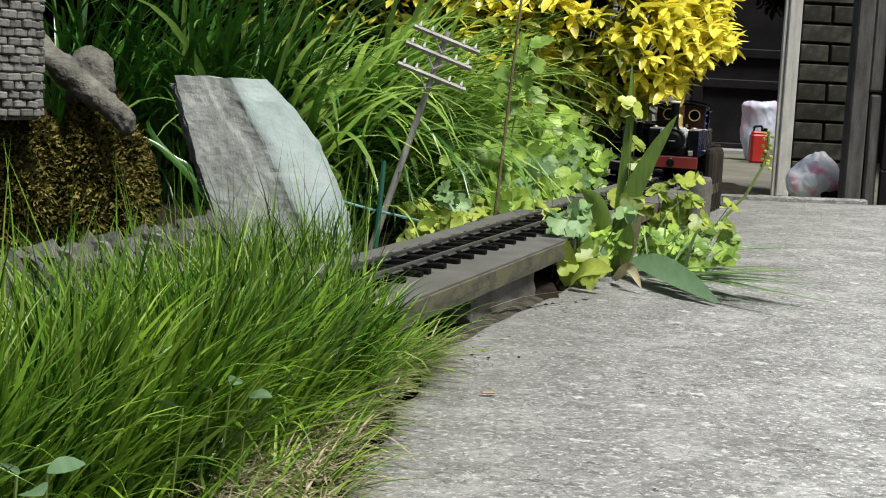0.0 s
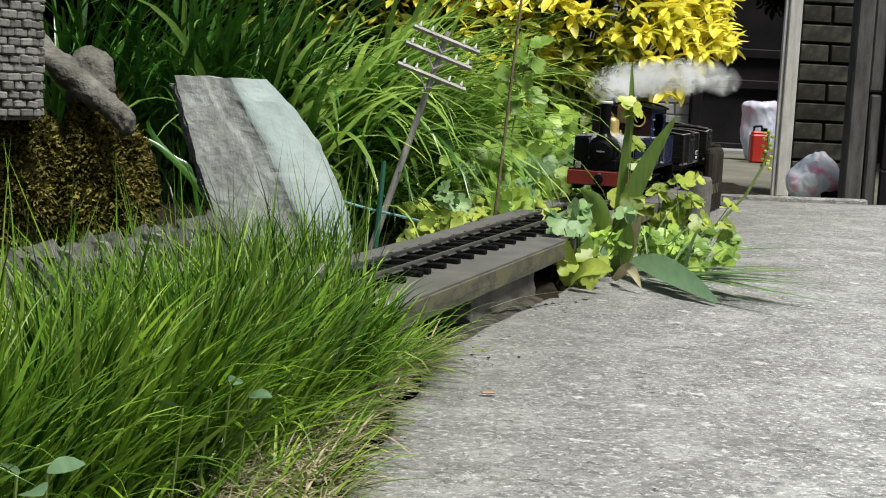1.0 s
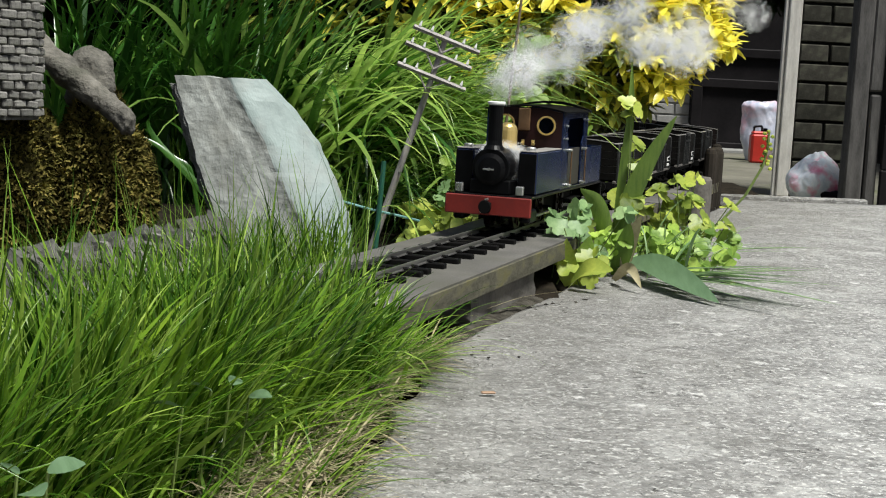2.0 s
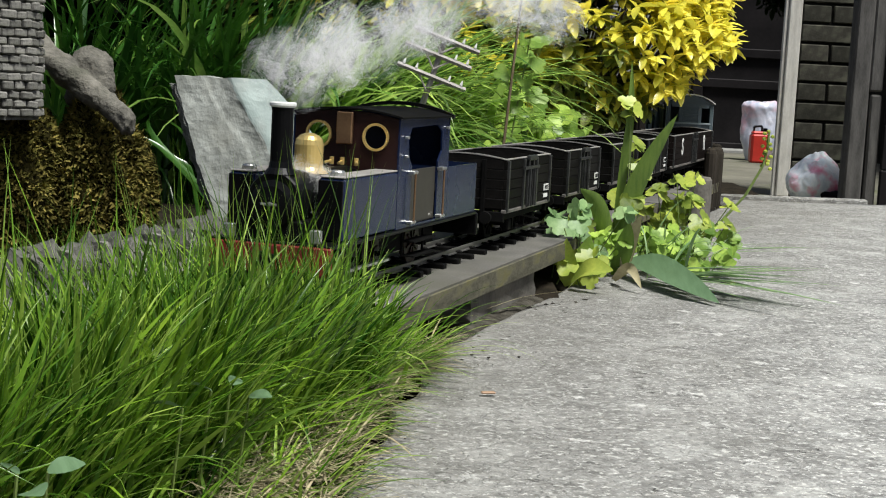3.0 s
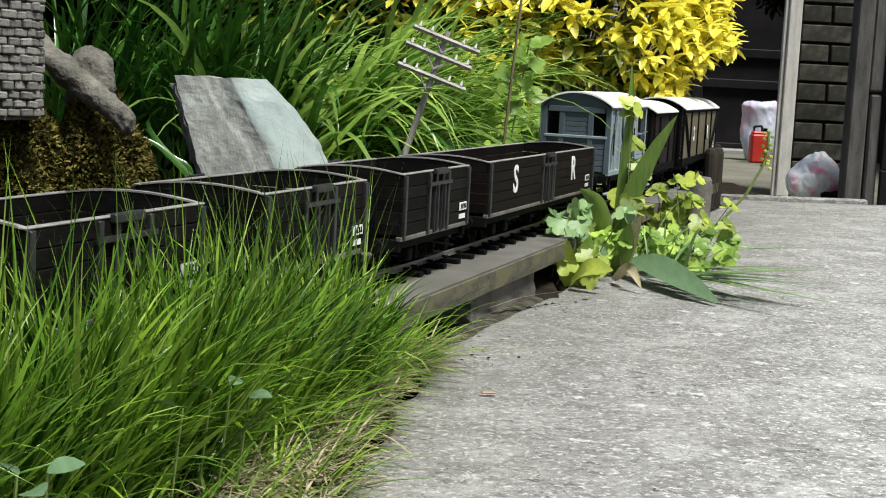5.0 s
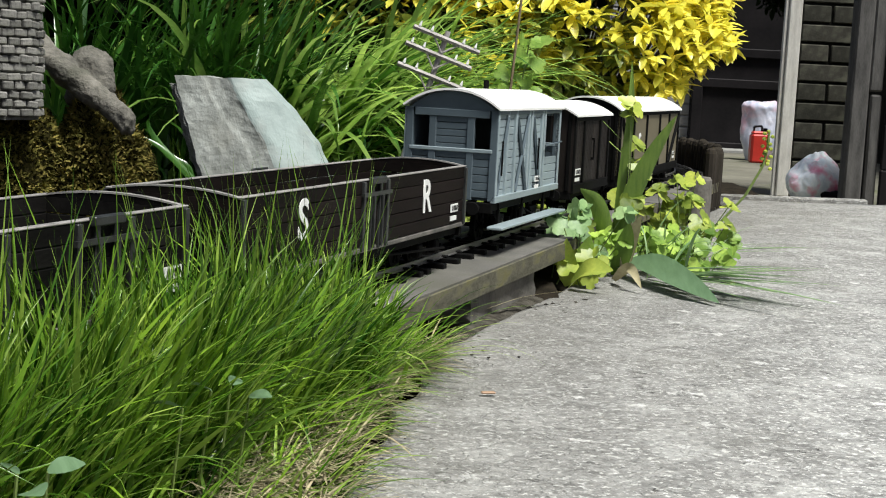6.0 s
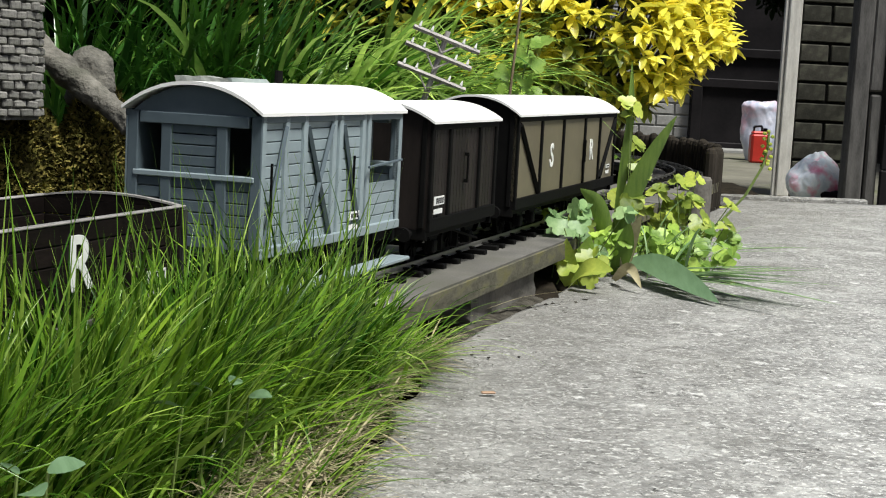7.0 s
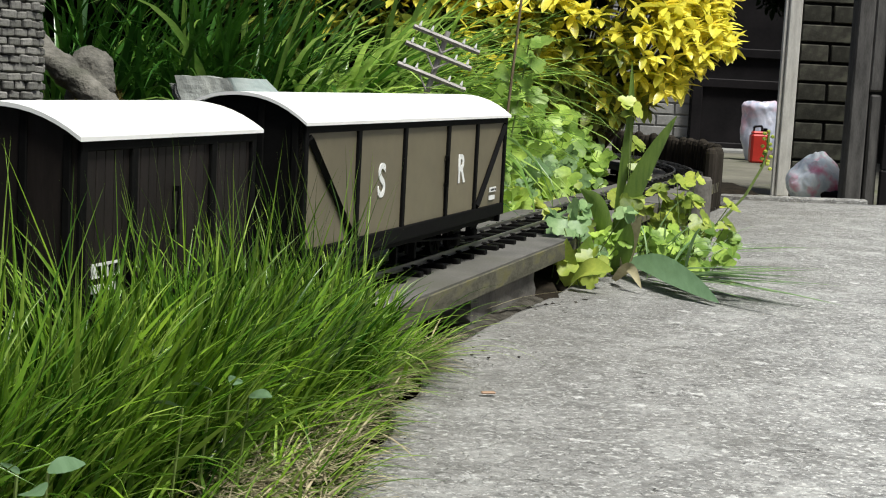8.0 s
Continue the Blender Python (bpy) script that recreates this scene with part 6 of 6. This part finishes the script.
def iris_bed():
    r = random.Random(5)
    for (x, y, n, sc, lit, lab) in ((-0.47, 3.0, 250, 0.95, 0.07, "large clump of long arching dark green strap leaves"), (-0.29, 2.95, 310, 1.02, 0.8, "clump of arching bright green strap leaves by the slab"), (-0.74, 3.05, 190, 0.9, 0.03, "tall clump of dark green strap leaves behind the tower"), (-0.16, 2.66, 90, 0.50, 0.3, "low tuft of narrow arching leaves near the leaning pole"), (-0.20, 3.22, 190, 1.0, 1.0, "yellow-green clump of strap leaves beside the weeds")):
        t = thing("strap_leaf_plant", lab, "plant", group="strap leaf clumps")
        a, c = Blades(), Blades()
        for k in range(n):
            px, py = x + r.gauss(0, 0.07), y + r.gauss(0, 0.08)
            if sc < 0.6:
                px, py = x + r.gauss(0, 0.045), y + r.gauss(0, 0.05)
            head = r.gauss(-0.25, 0.75) if x > -0.4 else r.gauss(-0.5, 1.2)
            # lit: share of leaves that take the brightened colour
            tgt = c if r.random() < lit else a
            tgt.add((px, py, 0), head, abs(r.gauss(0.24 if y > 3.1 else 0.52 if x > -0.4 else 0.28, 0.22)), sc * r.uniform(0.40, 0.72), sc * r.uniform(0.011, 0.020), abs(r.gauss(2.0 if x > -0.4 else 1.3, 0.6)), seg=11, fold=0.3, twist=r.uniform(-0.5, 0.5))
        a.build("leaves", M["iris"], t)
        c.build("young_leaves", M["irislit"], t, "paler leaves with the light put into their colour")


iris_bed()


def weed_bed():
    r = random.Random(9)
    lob = clover_leaf("lobed_leaf", 0.045, M["weed"], 3)
    oval = clover_leaf("round_leaf", 0.034, M["weedblue"], 5)
    spots_ = [("weed_plant", "leafy green weeds with lobed leaves beside the track", M["weed"], lob, 0.75), ("weed_plant", "bluish green leafy plant behind the baseboard", M["weedblue"], oval, 0.5), ("weed_plant", "low yellow-green leafy plant at the track side", M["lime"], lob, 0.3)]
    for i, (nm, lab, mt, leaf, hgt) in enumerate(spots_):
        t = thing(nm, lab, "plant")
        fo, st = Foliage(), bmesh.new()
        for k in range((520, 320, 210)[i]):
            s = r.uniform(0.0, 1.55) if i < 2 else r.uniform(0.5, 1.38)
            w = r.uniform(-0.50, -0.15) if i < 2 else r.uniform(-0.24, -0.115)
            p, _ = line(s, w)
            if p.x < (0.015 + 0.05 * r.random() if i < 2 else -0.04):
                continue
            h = r.uniform(0.3, 1.0) * (0.10 + 0.26 * min(1, (-w - 0.1) / 0.3) if i == 0 else 0.17 if i == 1 else 0.085)
            top = Vector((p.x + r.uniform(-0.04, 0.04), p.y + r.uniform(-0.05, 0.03), h))
            rod(st, p, top, 0.0013, 0.0009, 4)
            for q in range(8):
                f = r.uniform(0.35, 1.0)
                c = p.lerp(top, f)
                az = r.uniform(0, 6.28)
                nrm = Vector((r.gauss(0, 0.55), r.gauss(-0.55, 0.45), r.gauss(0.75, 0.35)))
                fo.add(leaf, facing(c + Vector((math.cos(az), math.sin(az), 0)) * 0.010, nrm, r.uniform(0, 360), r.uniform(0.6, 1.25) * (0.62 if i == 2 else 1.0)))
        tagged(fo.build("leaves", mt, t), kind="stuff")
        tagged(part("stem_growth", st, M["stem"], t), kind="stuff")
    for (x0, y0, x1, z1) in ((0.085, 2.60, 0.115, 0.45),):
        tagged(part("plant_cane", tube((x0, y0, 0), (x1, y0, z1), 0.003, 0.0022, 6), M["twig"]), "thin brown dead stem standing among weeds", "stem")

    t = thing("tall_weed", "tall pale green weed with lobed leaves standing over the bed", "weed")
    foot, tip = Vector((0.096, 2.86, 0.0)), Vector((0.145, 2.84, 0.374))
    part("stem", tube(foot, tip, 0.0026, 0.0014, 6), M["stem"], t)
    pale = clover_leaf("pale_leaf", 0.040, M["weed"])
    for q in range(20):
        f = 0.66 + 0.34 * q / 19
        az = q * 2.4
        c = foot.lerp(tip, f) + Vector((math.cos(az), math.sin(az) * 0.7, 0.2)) * r.uniform(0.015, 0.05) * (1.25 - 0.6 * f)
        lo = new("leaf", pale)
        lo.parent, lo.matrix_basis = t, facing(c, Vector((r.gauss(0, 0.5), r.gauss(-0.7, 0.35), r.gauss(0.6, 0.3))), r.uniform(0, 360), r.uniform(0.5, 1.1))


weed_bed()


def golden_shrub():
    r = random.Random(21)
    t = thing("golden_shrub", "dense evergreen shrub with bright yellow variegated leaves", "shrub")
    leaf = leaf_mesh("leaf", 0.052, 0.0225, M["gold"], 0.3, 0.22)
    leaf_g = leaf_mesh("leaf", 0.050, 0.025, M["goldgreen"], 0.3, 0.3)
    fo, fg = Foliage(), Foliage()
    wood = bmesh.new()
    C = Vector((0.36, 4.02, 0.62))
    root = Vector((0.30, 4.15, 0.0))
    count = 0
    for k in range(4000):
        th, ph = r.uniform(0, 6.283), math.acos(r.uniform(-0.85, 1))
        n = Vector((math.sin(ph) * math.cos(th), math.sin(ph) * math.sin(th), math.cos(ph)))
        if n.y > 0.55:
            continue
        left = k % 5 < 2
        C = Vector((-0.16, 3.90, 0.44)) if left else Vector((0.272, 3.98, 0.48))
        bulge = 1 + 0.22 * noise.noise(n * 2.3 + Vector((1, 2, 3)))
        f = r.uniform(0.55, 1.0) ** 0.5
        p = C + Vector((n.x * 0.50, n.y * 0.36, n.z * 0.42)) * bulge * f
        if p.x > 0.73 or p.z < 0.13 + 0.85 * max(0.0, p.x - 0.36) + 0.04 * noise.noise(p * 9):
            continue
        if k % 8 == 0:
            rod(wood, root + Vector((n.x * 0.05, 0, 0)), root.lerp(p, 0.55), 0.006, 0.004, 5)
            rod(wood, root.lerp(p, 0.55), p, 0.004, 0.0015, 5)
        d0 = (n * 0.6 + Vector((0, -0.80, 0.42))).normalized()
        golden = f > 0.80 and p.z > 0.20 + 0.26 * r.random() - 0.25 * (p.x - 0.2) and r.random() < 0.66 + 0.6 * (p.x - 0.05)
        for q in range(7):
            az = q * 2.4 + r.uniform(-0.4, 0.4)
            side = d0.orthogonal().normalized()
            side = Matrix.Rotation(az, 3, d0) @ side
            d = (side * 0.8 + d0 * r.uniform(0.35, 1.0)).normalized()
            m = aim(p - d0 * 0.006 * q, d, r.uniform(-25, 25), r.uniform(0.7, 1.15))
            if golden and n.y < -0.1 and count < 280 and q < 4 and n.z < 0.35:
                ob = new("leaf", leaf)
                ob.parent, ob.matrix_basis = t, m
                count += 1
            else:
                (fo if golden else fg).add(leaf if golden else leaf_g, m)
    tagged(fo.build("golden_leaves", M["gold"], t, "bright yellow outer leaves"), kind="stuff")
    tagged(fg.build("inner_leaves", M["goldgreen"], t, "greener inner leaves"), kind="stuff")
    tagged(part("branchwork", wood, M["twig"], t), kind="stuff")


golden_shrub()


def ribbon(name, pts, width, mt, parent, label="", fold=0.4, side=None, n=14):
    """A long leaf along a smooth line through pts."""
    pts = [Vector(p) for p in pts]
    ext = [pts[0] * 2 - pts[1]] + pts + [pts[-1] * 2 - pts[-2]]
    v, f = [], []
    for i in range(n + 1):
        t = i / n * (len(pts) - 1)
        k = min(int(t), len(pts) - 2)
        u = t - k
        a, b, c, d = ext[k:k + 4]
        p = 0.5 * ((2 * b) + (c - a) * u + (2 * a - 5 * b + 4 * c - d) * u * u + (3 * b - a - 3 * c + d) * u ** 3)
        tan = (0.5 * ((c - a) + (2 * a - 5 * b + 4 * c - d) * 2 * u + (3 * b - a - 3 * c + d) * 3 * u * u)).normalized()
        sd = Vector(side).normalized() if side else tan.cross(Vector((0, 1, 0))).normalized()
        nn = tan.cross(sd).normalized()
        e = i / n
        w = width * 0.5 * (math.sin(math.pi * min(1, 0.12 + 0.88 * e)) ** 0.8)
        v += [tuple(p + sd * w + nn * fold * w), tuple(p), tuple(p - sd * w + nn * fold * w)]
        if i:
            q = 3 * (i - 1)
            f += [(q, q + 3, q + 4, q + 1), (q + 1, q + 4, q + 5, q + 2)]
    return raw(name, v, f, mt, parent, label)


def loose_leaves():
    t = thing("strap_leaf_plant", "two single dark green strap leaves drooping beside the slab", "plant", group="strap leaf clumps")
    ribbon("leaf", [(-0.341, 2.250, 0.000), (-0.361, 2.250, 0.084), (-0.404, 2.250, 0.136), (-0.439, 2.250, 0.167), (-0.476, 2.250, 0.186)], 0.012, M["iris"], t, side=(0.3, 0.4, 0.8))
    ribbon("leaf", [(-0.379, 2.300, 0.000), (-0.399, 2.300, 0.124), (-0.436, 2.300, 0.153), (-0.471, 2.300, 0.200), (-0.447, 2.300, 0.231)], 0.011, M["iris"], t, side=(0.5, 0.3, 0.6))


loose_leaves()


def tulip_plant():
    r = random.Random(3)
    t = thing("tulip_plant", "leafy tulip plant with broad upright green leaves at the path edge", "plant")
    ribbon("leaf", [(0.272, 2.353, 0.0), (0.280, 2.353, 0.14), (0.287, 2.35, 0.25), (0.284, 2.35, 0.340)], 0.0145, M["tulip"], t)
    ribbon("leaf", [(0.275, 2.34, 0.0), (0.290, 2.33, 0.10), (0.318, 2.32, 0.18), (0.356, 2.31, 0.258)], 0.033, M["tulip"], t, side=(0.75, 0.2, -0.55))
    ribbon("leaf", [(0.268, 2.33, 0.0), (0.256, 2.31, 0.07), (0.236, 2.29, 0.115), (0.207, 2.27, 0.137)], 0.030, M["tulip"], t, side=(0.7, 0.1, 0.6))
    ribbon("leaf", [(0.275, 2.33, 0.012), (0.315, 2.24, 0.030), (0.350, 2.12, 0.022), (0.388, 2.02, 0.005)], 0.046, M["tulipblue"], t, side=(0.6, 0.3, 0.4), fold=0.15)
    ribbon("leaf", [(0.275, 2.31, 0.0), (0.282, 2.28, 0.05), (0.286, 2.26, 0.09)], 0.03, M["tulip"], t)
    ribbon("dead_leaf", [(0.285, 2.30, 0.0), (0.293, 2.29, 0.06), (0.306, 2.28, 0.10)], 0.022, M["straw"], t, "withered white leaf")
    ribbon("dead_leaf", [(0.262, 2.22, 0.004), (0.278, 2.17, 0.03), (0.292, 2.12, 0.006)], 0.016, M["straw"], t, "withered white leaf")
    ribbon("leaf", [(0.190, 2.16, 0.0), (0.183, 2.15, 0.035), (0.180, 2.14, 0.072)], 0.030, M["lime"], t, "yellowing oval leaf")
    ribbon("leaf", [(0.218, 2.18, 0.0), (0.214, 2.17, 0.04), (0.216, 2.16, 0.076)], 0.032, M["weed"], t, side=(0.9, 0.3, 0.1))
    ribbon("leaf", [(0.190, 2.13, 0.004), (0.212, 2.11, 0.030), (0.246, 2.09, 0.034)], 0.036, M["lime"], t, "yellowing oval leaf", side=(0.3, 0.5, 0.6))
    ribbon("dead_leaf", [(0.052, 1.80, 0.013), (0.11, 1.89, 0.020), (0.19, 2.01, 0.016)], 0.007, M["straw"], t, "long pale dead leaf lying along the path edge", fold=0.1, side=(0.7, -0.5, 0.3))
    b, st = Blades(), Blades()
    # strands lying out over the path
    for k in range(26):
        y0 = r.uniform(2.15, 2.3)
        st.add((0.33 + r.uniform(-0.02, 0.02), y0, 0.014), r.uniform(-1.15, -0.65), r.uniform(1.35, 1.55), r.uniform(0.14, 0.34), r.uniform(0.005, 0.010), 0.15, seg=7)
    for k in range(34):
        st.add((0.35 + r.gauss(0, 0.035), 2.37 + r.gauss(0, 0.04), 0.0), r.gauss(-0.2, 1.2), abs(r.gauss(0.5, 0.3)), r.uniform(0.07, 0.17), r.uniform(0.003, 0.007), r.uniform(0.9, 2.2), seg=9)
    for k in range(8):
        st.add((0.40, 2.42 + r.uniform(-0.05, 0.05), 0.03), r.uniform(-0.25, 0.05), 1.4, r.uniform(0.12, 0.24), r.uniform(0.003, 0.005), 0.25, seg=7)
    tagged(st.build("trailing_growth", M["weedblue"], t, "long thin leaves trailing on the concrete"), kind="stuff")
    # small weeds round its foot
    lob = clover_leaf("lobed_leaf", 0.030, M["lime"], 3)
    for (cx, cy, hgt, n, mt, lab, rad) in ((0.205, 2.36, 0.09, 16, M["lime"], "bright lime green weed seedling beside the tulip", 0.035), (0.195, 2.16, 0.045, 7, M["lime"], "yellow-green weed against the front of the baseboard", 0.03), (0.205, 2.22, 0.11, 11, M["weedblue"], "pale green weed beside the baseboard", 0.03), (0.235, 2.28, 0.07, 15, M["weed"], "small green weed at the foot of the tulip", 0.03), (0.385, 2.45, 0.15, 24, M["lime"], "lime green lobed weed growing at the path edge", 0.05), (0.36, 2.38, 0.065, 34, M["weed"], "spreading green weed at the path edge", 0.07), (0.30, 2.345, 0.27, 8, M["lime"], "thin lime weed growing up the tulip leaf", 0.02)):
        w = thing("weed_plant", lab, "plant")
        fo, sm = Foliage(), bmesh.new()
        for k in range(n):
            p = Vector((cx + r.gauss(0, rad * 0.5), cy + r.gauss(0, rad * 0.5), 0))
            top = p + Vector((r.gauss(0, rad * 0.6), r.gauss(0, rad * 0.5), hgt * r.uniform(0.3, 1.0)))
            rod(sm, p, top, 0.0012, 0.0008, 4)
            for q in range(3):
                az = r.uniform(0, 2.1) + q * 2.1
                nrm = Vector((0.45 * math.cos(az) + r.gauss(0, 0.3), 0.3 * math.sin(az) - 0.55, r.gauss(0.75, 0.3)))
                fo.add(lob, facing(top, nrm, math.degrees(az), r.uniform(0.6, 1.1)))
        tagged(fo.build("leaves", mt, w), kind="stuff")
        tagged(part("stem_growth", sm, M["stem"], w), kind="stuff")
    # arching spent flower spike
    f = thing("flower_spike", "arching pale green spent flower stem with seed pods", "flower stem")
    ps = [(0.46, 2.58, 0.0), (0.48, 2.6, 0.054), (0.531, 2.6, 0.117), (0.557, 2.6, 0.169), (0.563, 2.6, 0.200), (0.564, 2.6, 0.232)]
    bm = bmesh.new()
    for p, q in zip(ps, ps[1:]):
        rod(bm, p, q, 0.0026, 0.0022, 6)
    part("stalk", bm, M["stem"], f)
    for k in range(16):
        z = 0.165 + k * 0.0044
        a = k * 2.4
        bm = bmesh.new()
        lump(bm, (0.562 + 0.008 * math.cos(a), 2.6 + 0.008 * math.sin(a), z), (0.0042, 0.0042, 0.0035), 0.15, 2, 1, k)
        part("seed_pod", bm, M["lime"], f)


tulip_plant()


def clutter():
    r = random.Random(17)
    t = thing("leaf_litter", "dry leaves, crumbs of soil and twigs along the path edge", "litter", kind="stuff")
    bm = bmesh.new()
    for k in range(130):
        s = min(2.7, 1.60 + abs(r.gauss(0.25, 0.35)))
        p, _ = line(s, 0.105 + abs(r.gauss(0, 0.032)) + 0.14 * max(0, s - 2.1))
        q = 0.0005 + 0.0019 * r.random() ** 4
        lump(bm, (p.x, p.y, q * 0.4), (q * r.uniform(1, 2), q * r.uniform(0.8, 1.6), q * 0.7), 0.6, 2, 1, k)
    dirt = bmesh.new()
    g = []
    for i in range(60):
        s = 1.64 + 0.85 * i / 59
        row = []
        for j in range(9):
            w = 0.080 + (0.028 + 0.018 * noise.noise(Vector((s * 14, 1, 0))) + 0.09 * max(0, s - 2.1)) * j / 8
            p, _ = line(s, w)
            row.append(dirt.verts.new((p.x, p.y, (0.006 + 0.004 * noise.noise(Vector((s * 60, w * 60, 0))) + 0.003 * noise.noise(Vector((s * 150, w * 150, 3)))) * (1 - (j / 8) ** 1.5) - 0.004 * (j == 8))))
        g.append(row)
    for p, q in zip(g, g[1:]):
        for j in range(8):
            dirt.faces.new((p[j], p[j + 1], q[j + 1], q[j]))
    part("dirt", dirt, M["rubble"], t, smooth=True)
    tagged(part("crumbs", bm, M["rubble"], t), kind="stuff")
    tagged(part("dry_leaf", cube(-0.007, 0.007, -0.003, 0.003, 0.002, 0.004, 0.0009), mat("brown_leaf", (0.42, 0.27, 0.17), rough=0.7), m=pose(0.05, 1.37, 0.0, 0, 0, 15)), "small pinkish brown dry leaf on the concrete", "leaf")


clutter()


# ---------------------------------------------------------------- train, steam and their movement
loco = locomotive()
TRAIN = [(loco, 0.600, 0.478)]
wagon = open_wagon(0.238, 5, M["plank"], label="black planked open model wagon with pale worn top edges", group="black open wagons", curved=0.006)
wagons = [wagon] + [copy_thing(wagon, Matrix.Identity(4)) for _ in range(3)]
for i, w in enumerate(wagons):
    TRAIN.append((w, -0.012 - 0.3480 * i, 0.238))
TRAIN.append((open_wagon(0.62, 5, M["plankbr"], wheels=(-0.07, -0.13, -0.49, -0.55), letters=(("S", -0.129, 0.083, 0.052), ("R", -0.474, 0.083, 0.052)), label="long brown-black planked open model wagon lettered S R", plate_x=-0.575, curved=0.006), -1.383, 0.62))
TRAIN.append((brake_van(), -2.130, 0.345))
TRAIN.append((covered_van(0.265, 0.168, 0.020, 0.055, M["vanbrown"], M["roof"], (-0.07, -0.19), (), (), "dark brown planked model covered van with a white roof", doors=(-0.13,), boards=0.011, plate=(-0.036, 0.072, 0.036, 0.010)), -2.579, 0.265))
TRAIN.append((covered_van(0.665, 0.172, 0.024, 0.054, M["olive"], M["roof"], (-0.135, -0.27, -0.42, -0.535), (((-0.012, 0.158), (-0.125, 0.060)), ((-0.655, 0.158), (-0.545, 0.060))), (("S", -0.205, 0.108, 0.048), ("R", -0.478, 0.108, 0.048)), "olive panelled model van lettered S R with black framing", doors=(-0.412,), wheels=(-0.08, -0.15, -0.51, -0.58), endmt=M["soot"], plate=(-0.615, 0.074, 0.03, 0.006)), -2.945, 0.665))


def reach(t):
    """How far the first wagon's front has come along the line at t seconds."""
    slip = float(np.interp(t, (0, 1.5, 2.2, 3.2, 4.5, 5.4, 6.0, 6.5, 7.0, 7.5, 8.0), (0, 0, -0.004, -0.007, 0.0, 0.006, 0.008, 0.0, -0.005, -0.017, -0.021)))
    return ((0.00134 * t - 0.02038) * t + 0.82008) * t - 0.58482 + slip


def stand(front, length):
    """The pose of a vehicle whose front is at that place on the line."""
    a, _ = line(front - 0.2 * length, 0, RAIL)
    b, _ = line(front - 0.8 * length, 0, RAIL)
    d = (a - b).normalized()
    o = a + d * 0.2 * length
    return Matrix.Translation(o) @ Matrix.Rotation(math.atan2(d.y, d.x), 4, "Z")


def puff_mesh(seed, n=60000, R=0.050):
    """A wisp of steam: very many fine droplets, thinning outwards."""
    g = np.random.default_rng(seed)
    lobe = g.uniform(-0.45, 0.45, (4, 3)) * R
    c = lobe[g.integers(0, 4, n)] + g.normal(0, 1, (n, 3)) * np.array([0.30, 0.30, 0.26]) * R
    c += np.array([[noise.noise(Vector(q) * 60 + Vector((seed, 0, 0))), noise.noise(Vector(q) * 60 + Vector((0, seed, 5))), noise.noise(Vector(q) * 60 + Vector((9, 0, seed)))] for q in c]) * R * 0.55
    c = c[np.linalg.norm(c / np.array([1.0, 1.0, 0.80]), axis=1) < R]
    n = len(c)
    tet = np.array([(1, 1, 1), (1, -1, -1), (-1, 1, -1), (-1, -1, 1)]) * 0.000104
    v = (c[:, None, :] + tet[None] * g.uniform(0.6, 1.3, (n, 1, 1))).reshape(-1, 3)
    f = np.array([(0, 1, 2), (0, 3, 1), (0, 2, 3), (1, 3, 2)])
    f = (f[None] + 4 * np.arange(n)[:, None, None]).reshape(-1, 3)
    me = bpy.data.meshes.new("steam_wisp")
    me.from_pydata(v.tolist(), [], f.tolist())
    me.materials.append(M["smoke"])
    return me


PUFFS = []
wisp = [puff_mesh(k) for k in range(4)]
for k in range(5, 64):
    ob = tagged(new("steam_puff", wisp[k % 4]), "drifting white puff of chimney steam", "steam", group="steam puffs")
    PUFFS.append((ob, -0.45 + k * 0.068 + 0.30 * (1 - math.exp(-k / 8)), k))


def motions():
    times = [i * 0.2 for i in range(41)]
    for ob, off, length in TRAIN:
        walk(ob, [(t, stand(reach(t) + off, length)) for t in times])
        for w in ob.children:
            if w.name.startswith("wheelset"):
                axle = w.matrix_basis.translation.copy()
                walk(w, [(q / 30, Matrix.Translation(axle) @ Matrix.Rotation((reach(q / 30) / w["radius"]) % (2 * math.pi), 4, "Y")) for q in range(241)])
    r = random.Random(2)
    for ob, born, k in PUFFS:
        dx, dy, rise = r.uniform(-0.045, 0.045), r.uniform(-0.06, 0.06), r.uniform(0.03, 0.16)
        spin = r.uniform(-25, 25)
        rows = []
        own = sorted({round(t * 30) for t in times} | {max(0, round(born * 30) + q) for q in (-3, -1, 0, 1, 2, 3, 5, 8)})
        for fr in own:
            t = fr / 30
            if t > 8.0:
                continue
            home = stand(reach(min(t, born)) + 0.600, 0.478)
            if t < born:
                p = home @ Vector((-0.075, 0.0, 0.086))
            else:
                age = t - born
                p = home @ Vector((-0.020, 0.0, 0.212))
                p += Vector((ALONG.x * 0.05 * (1 - math.exp(-age * 2.5)) + (dx + 0.09) * age, ALONG.y * 0.05 * (1 - math.exp(-age * 2.5)) + dy * age, (rise * age + 0.06 * age * age) * min(1.0, max(0.12, (born - 0.7) / 0.7)) + 0.22 * max(0.0, age - 0.9) ** 2 + 0.02 * (1 - math.exp(-age * 6))))
            rows.append((t, Matrix.Translation(p) @ pose(0, 0, 0, spin * t, 0, spin * t + 40 * k)))
        walk(ob, rows)


motions()
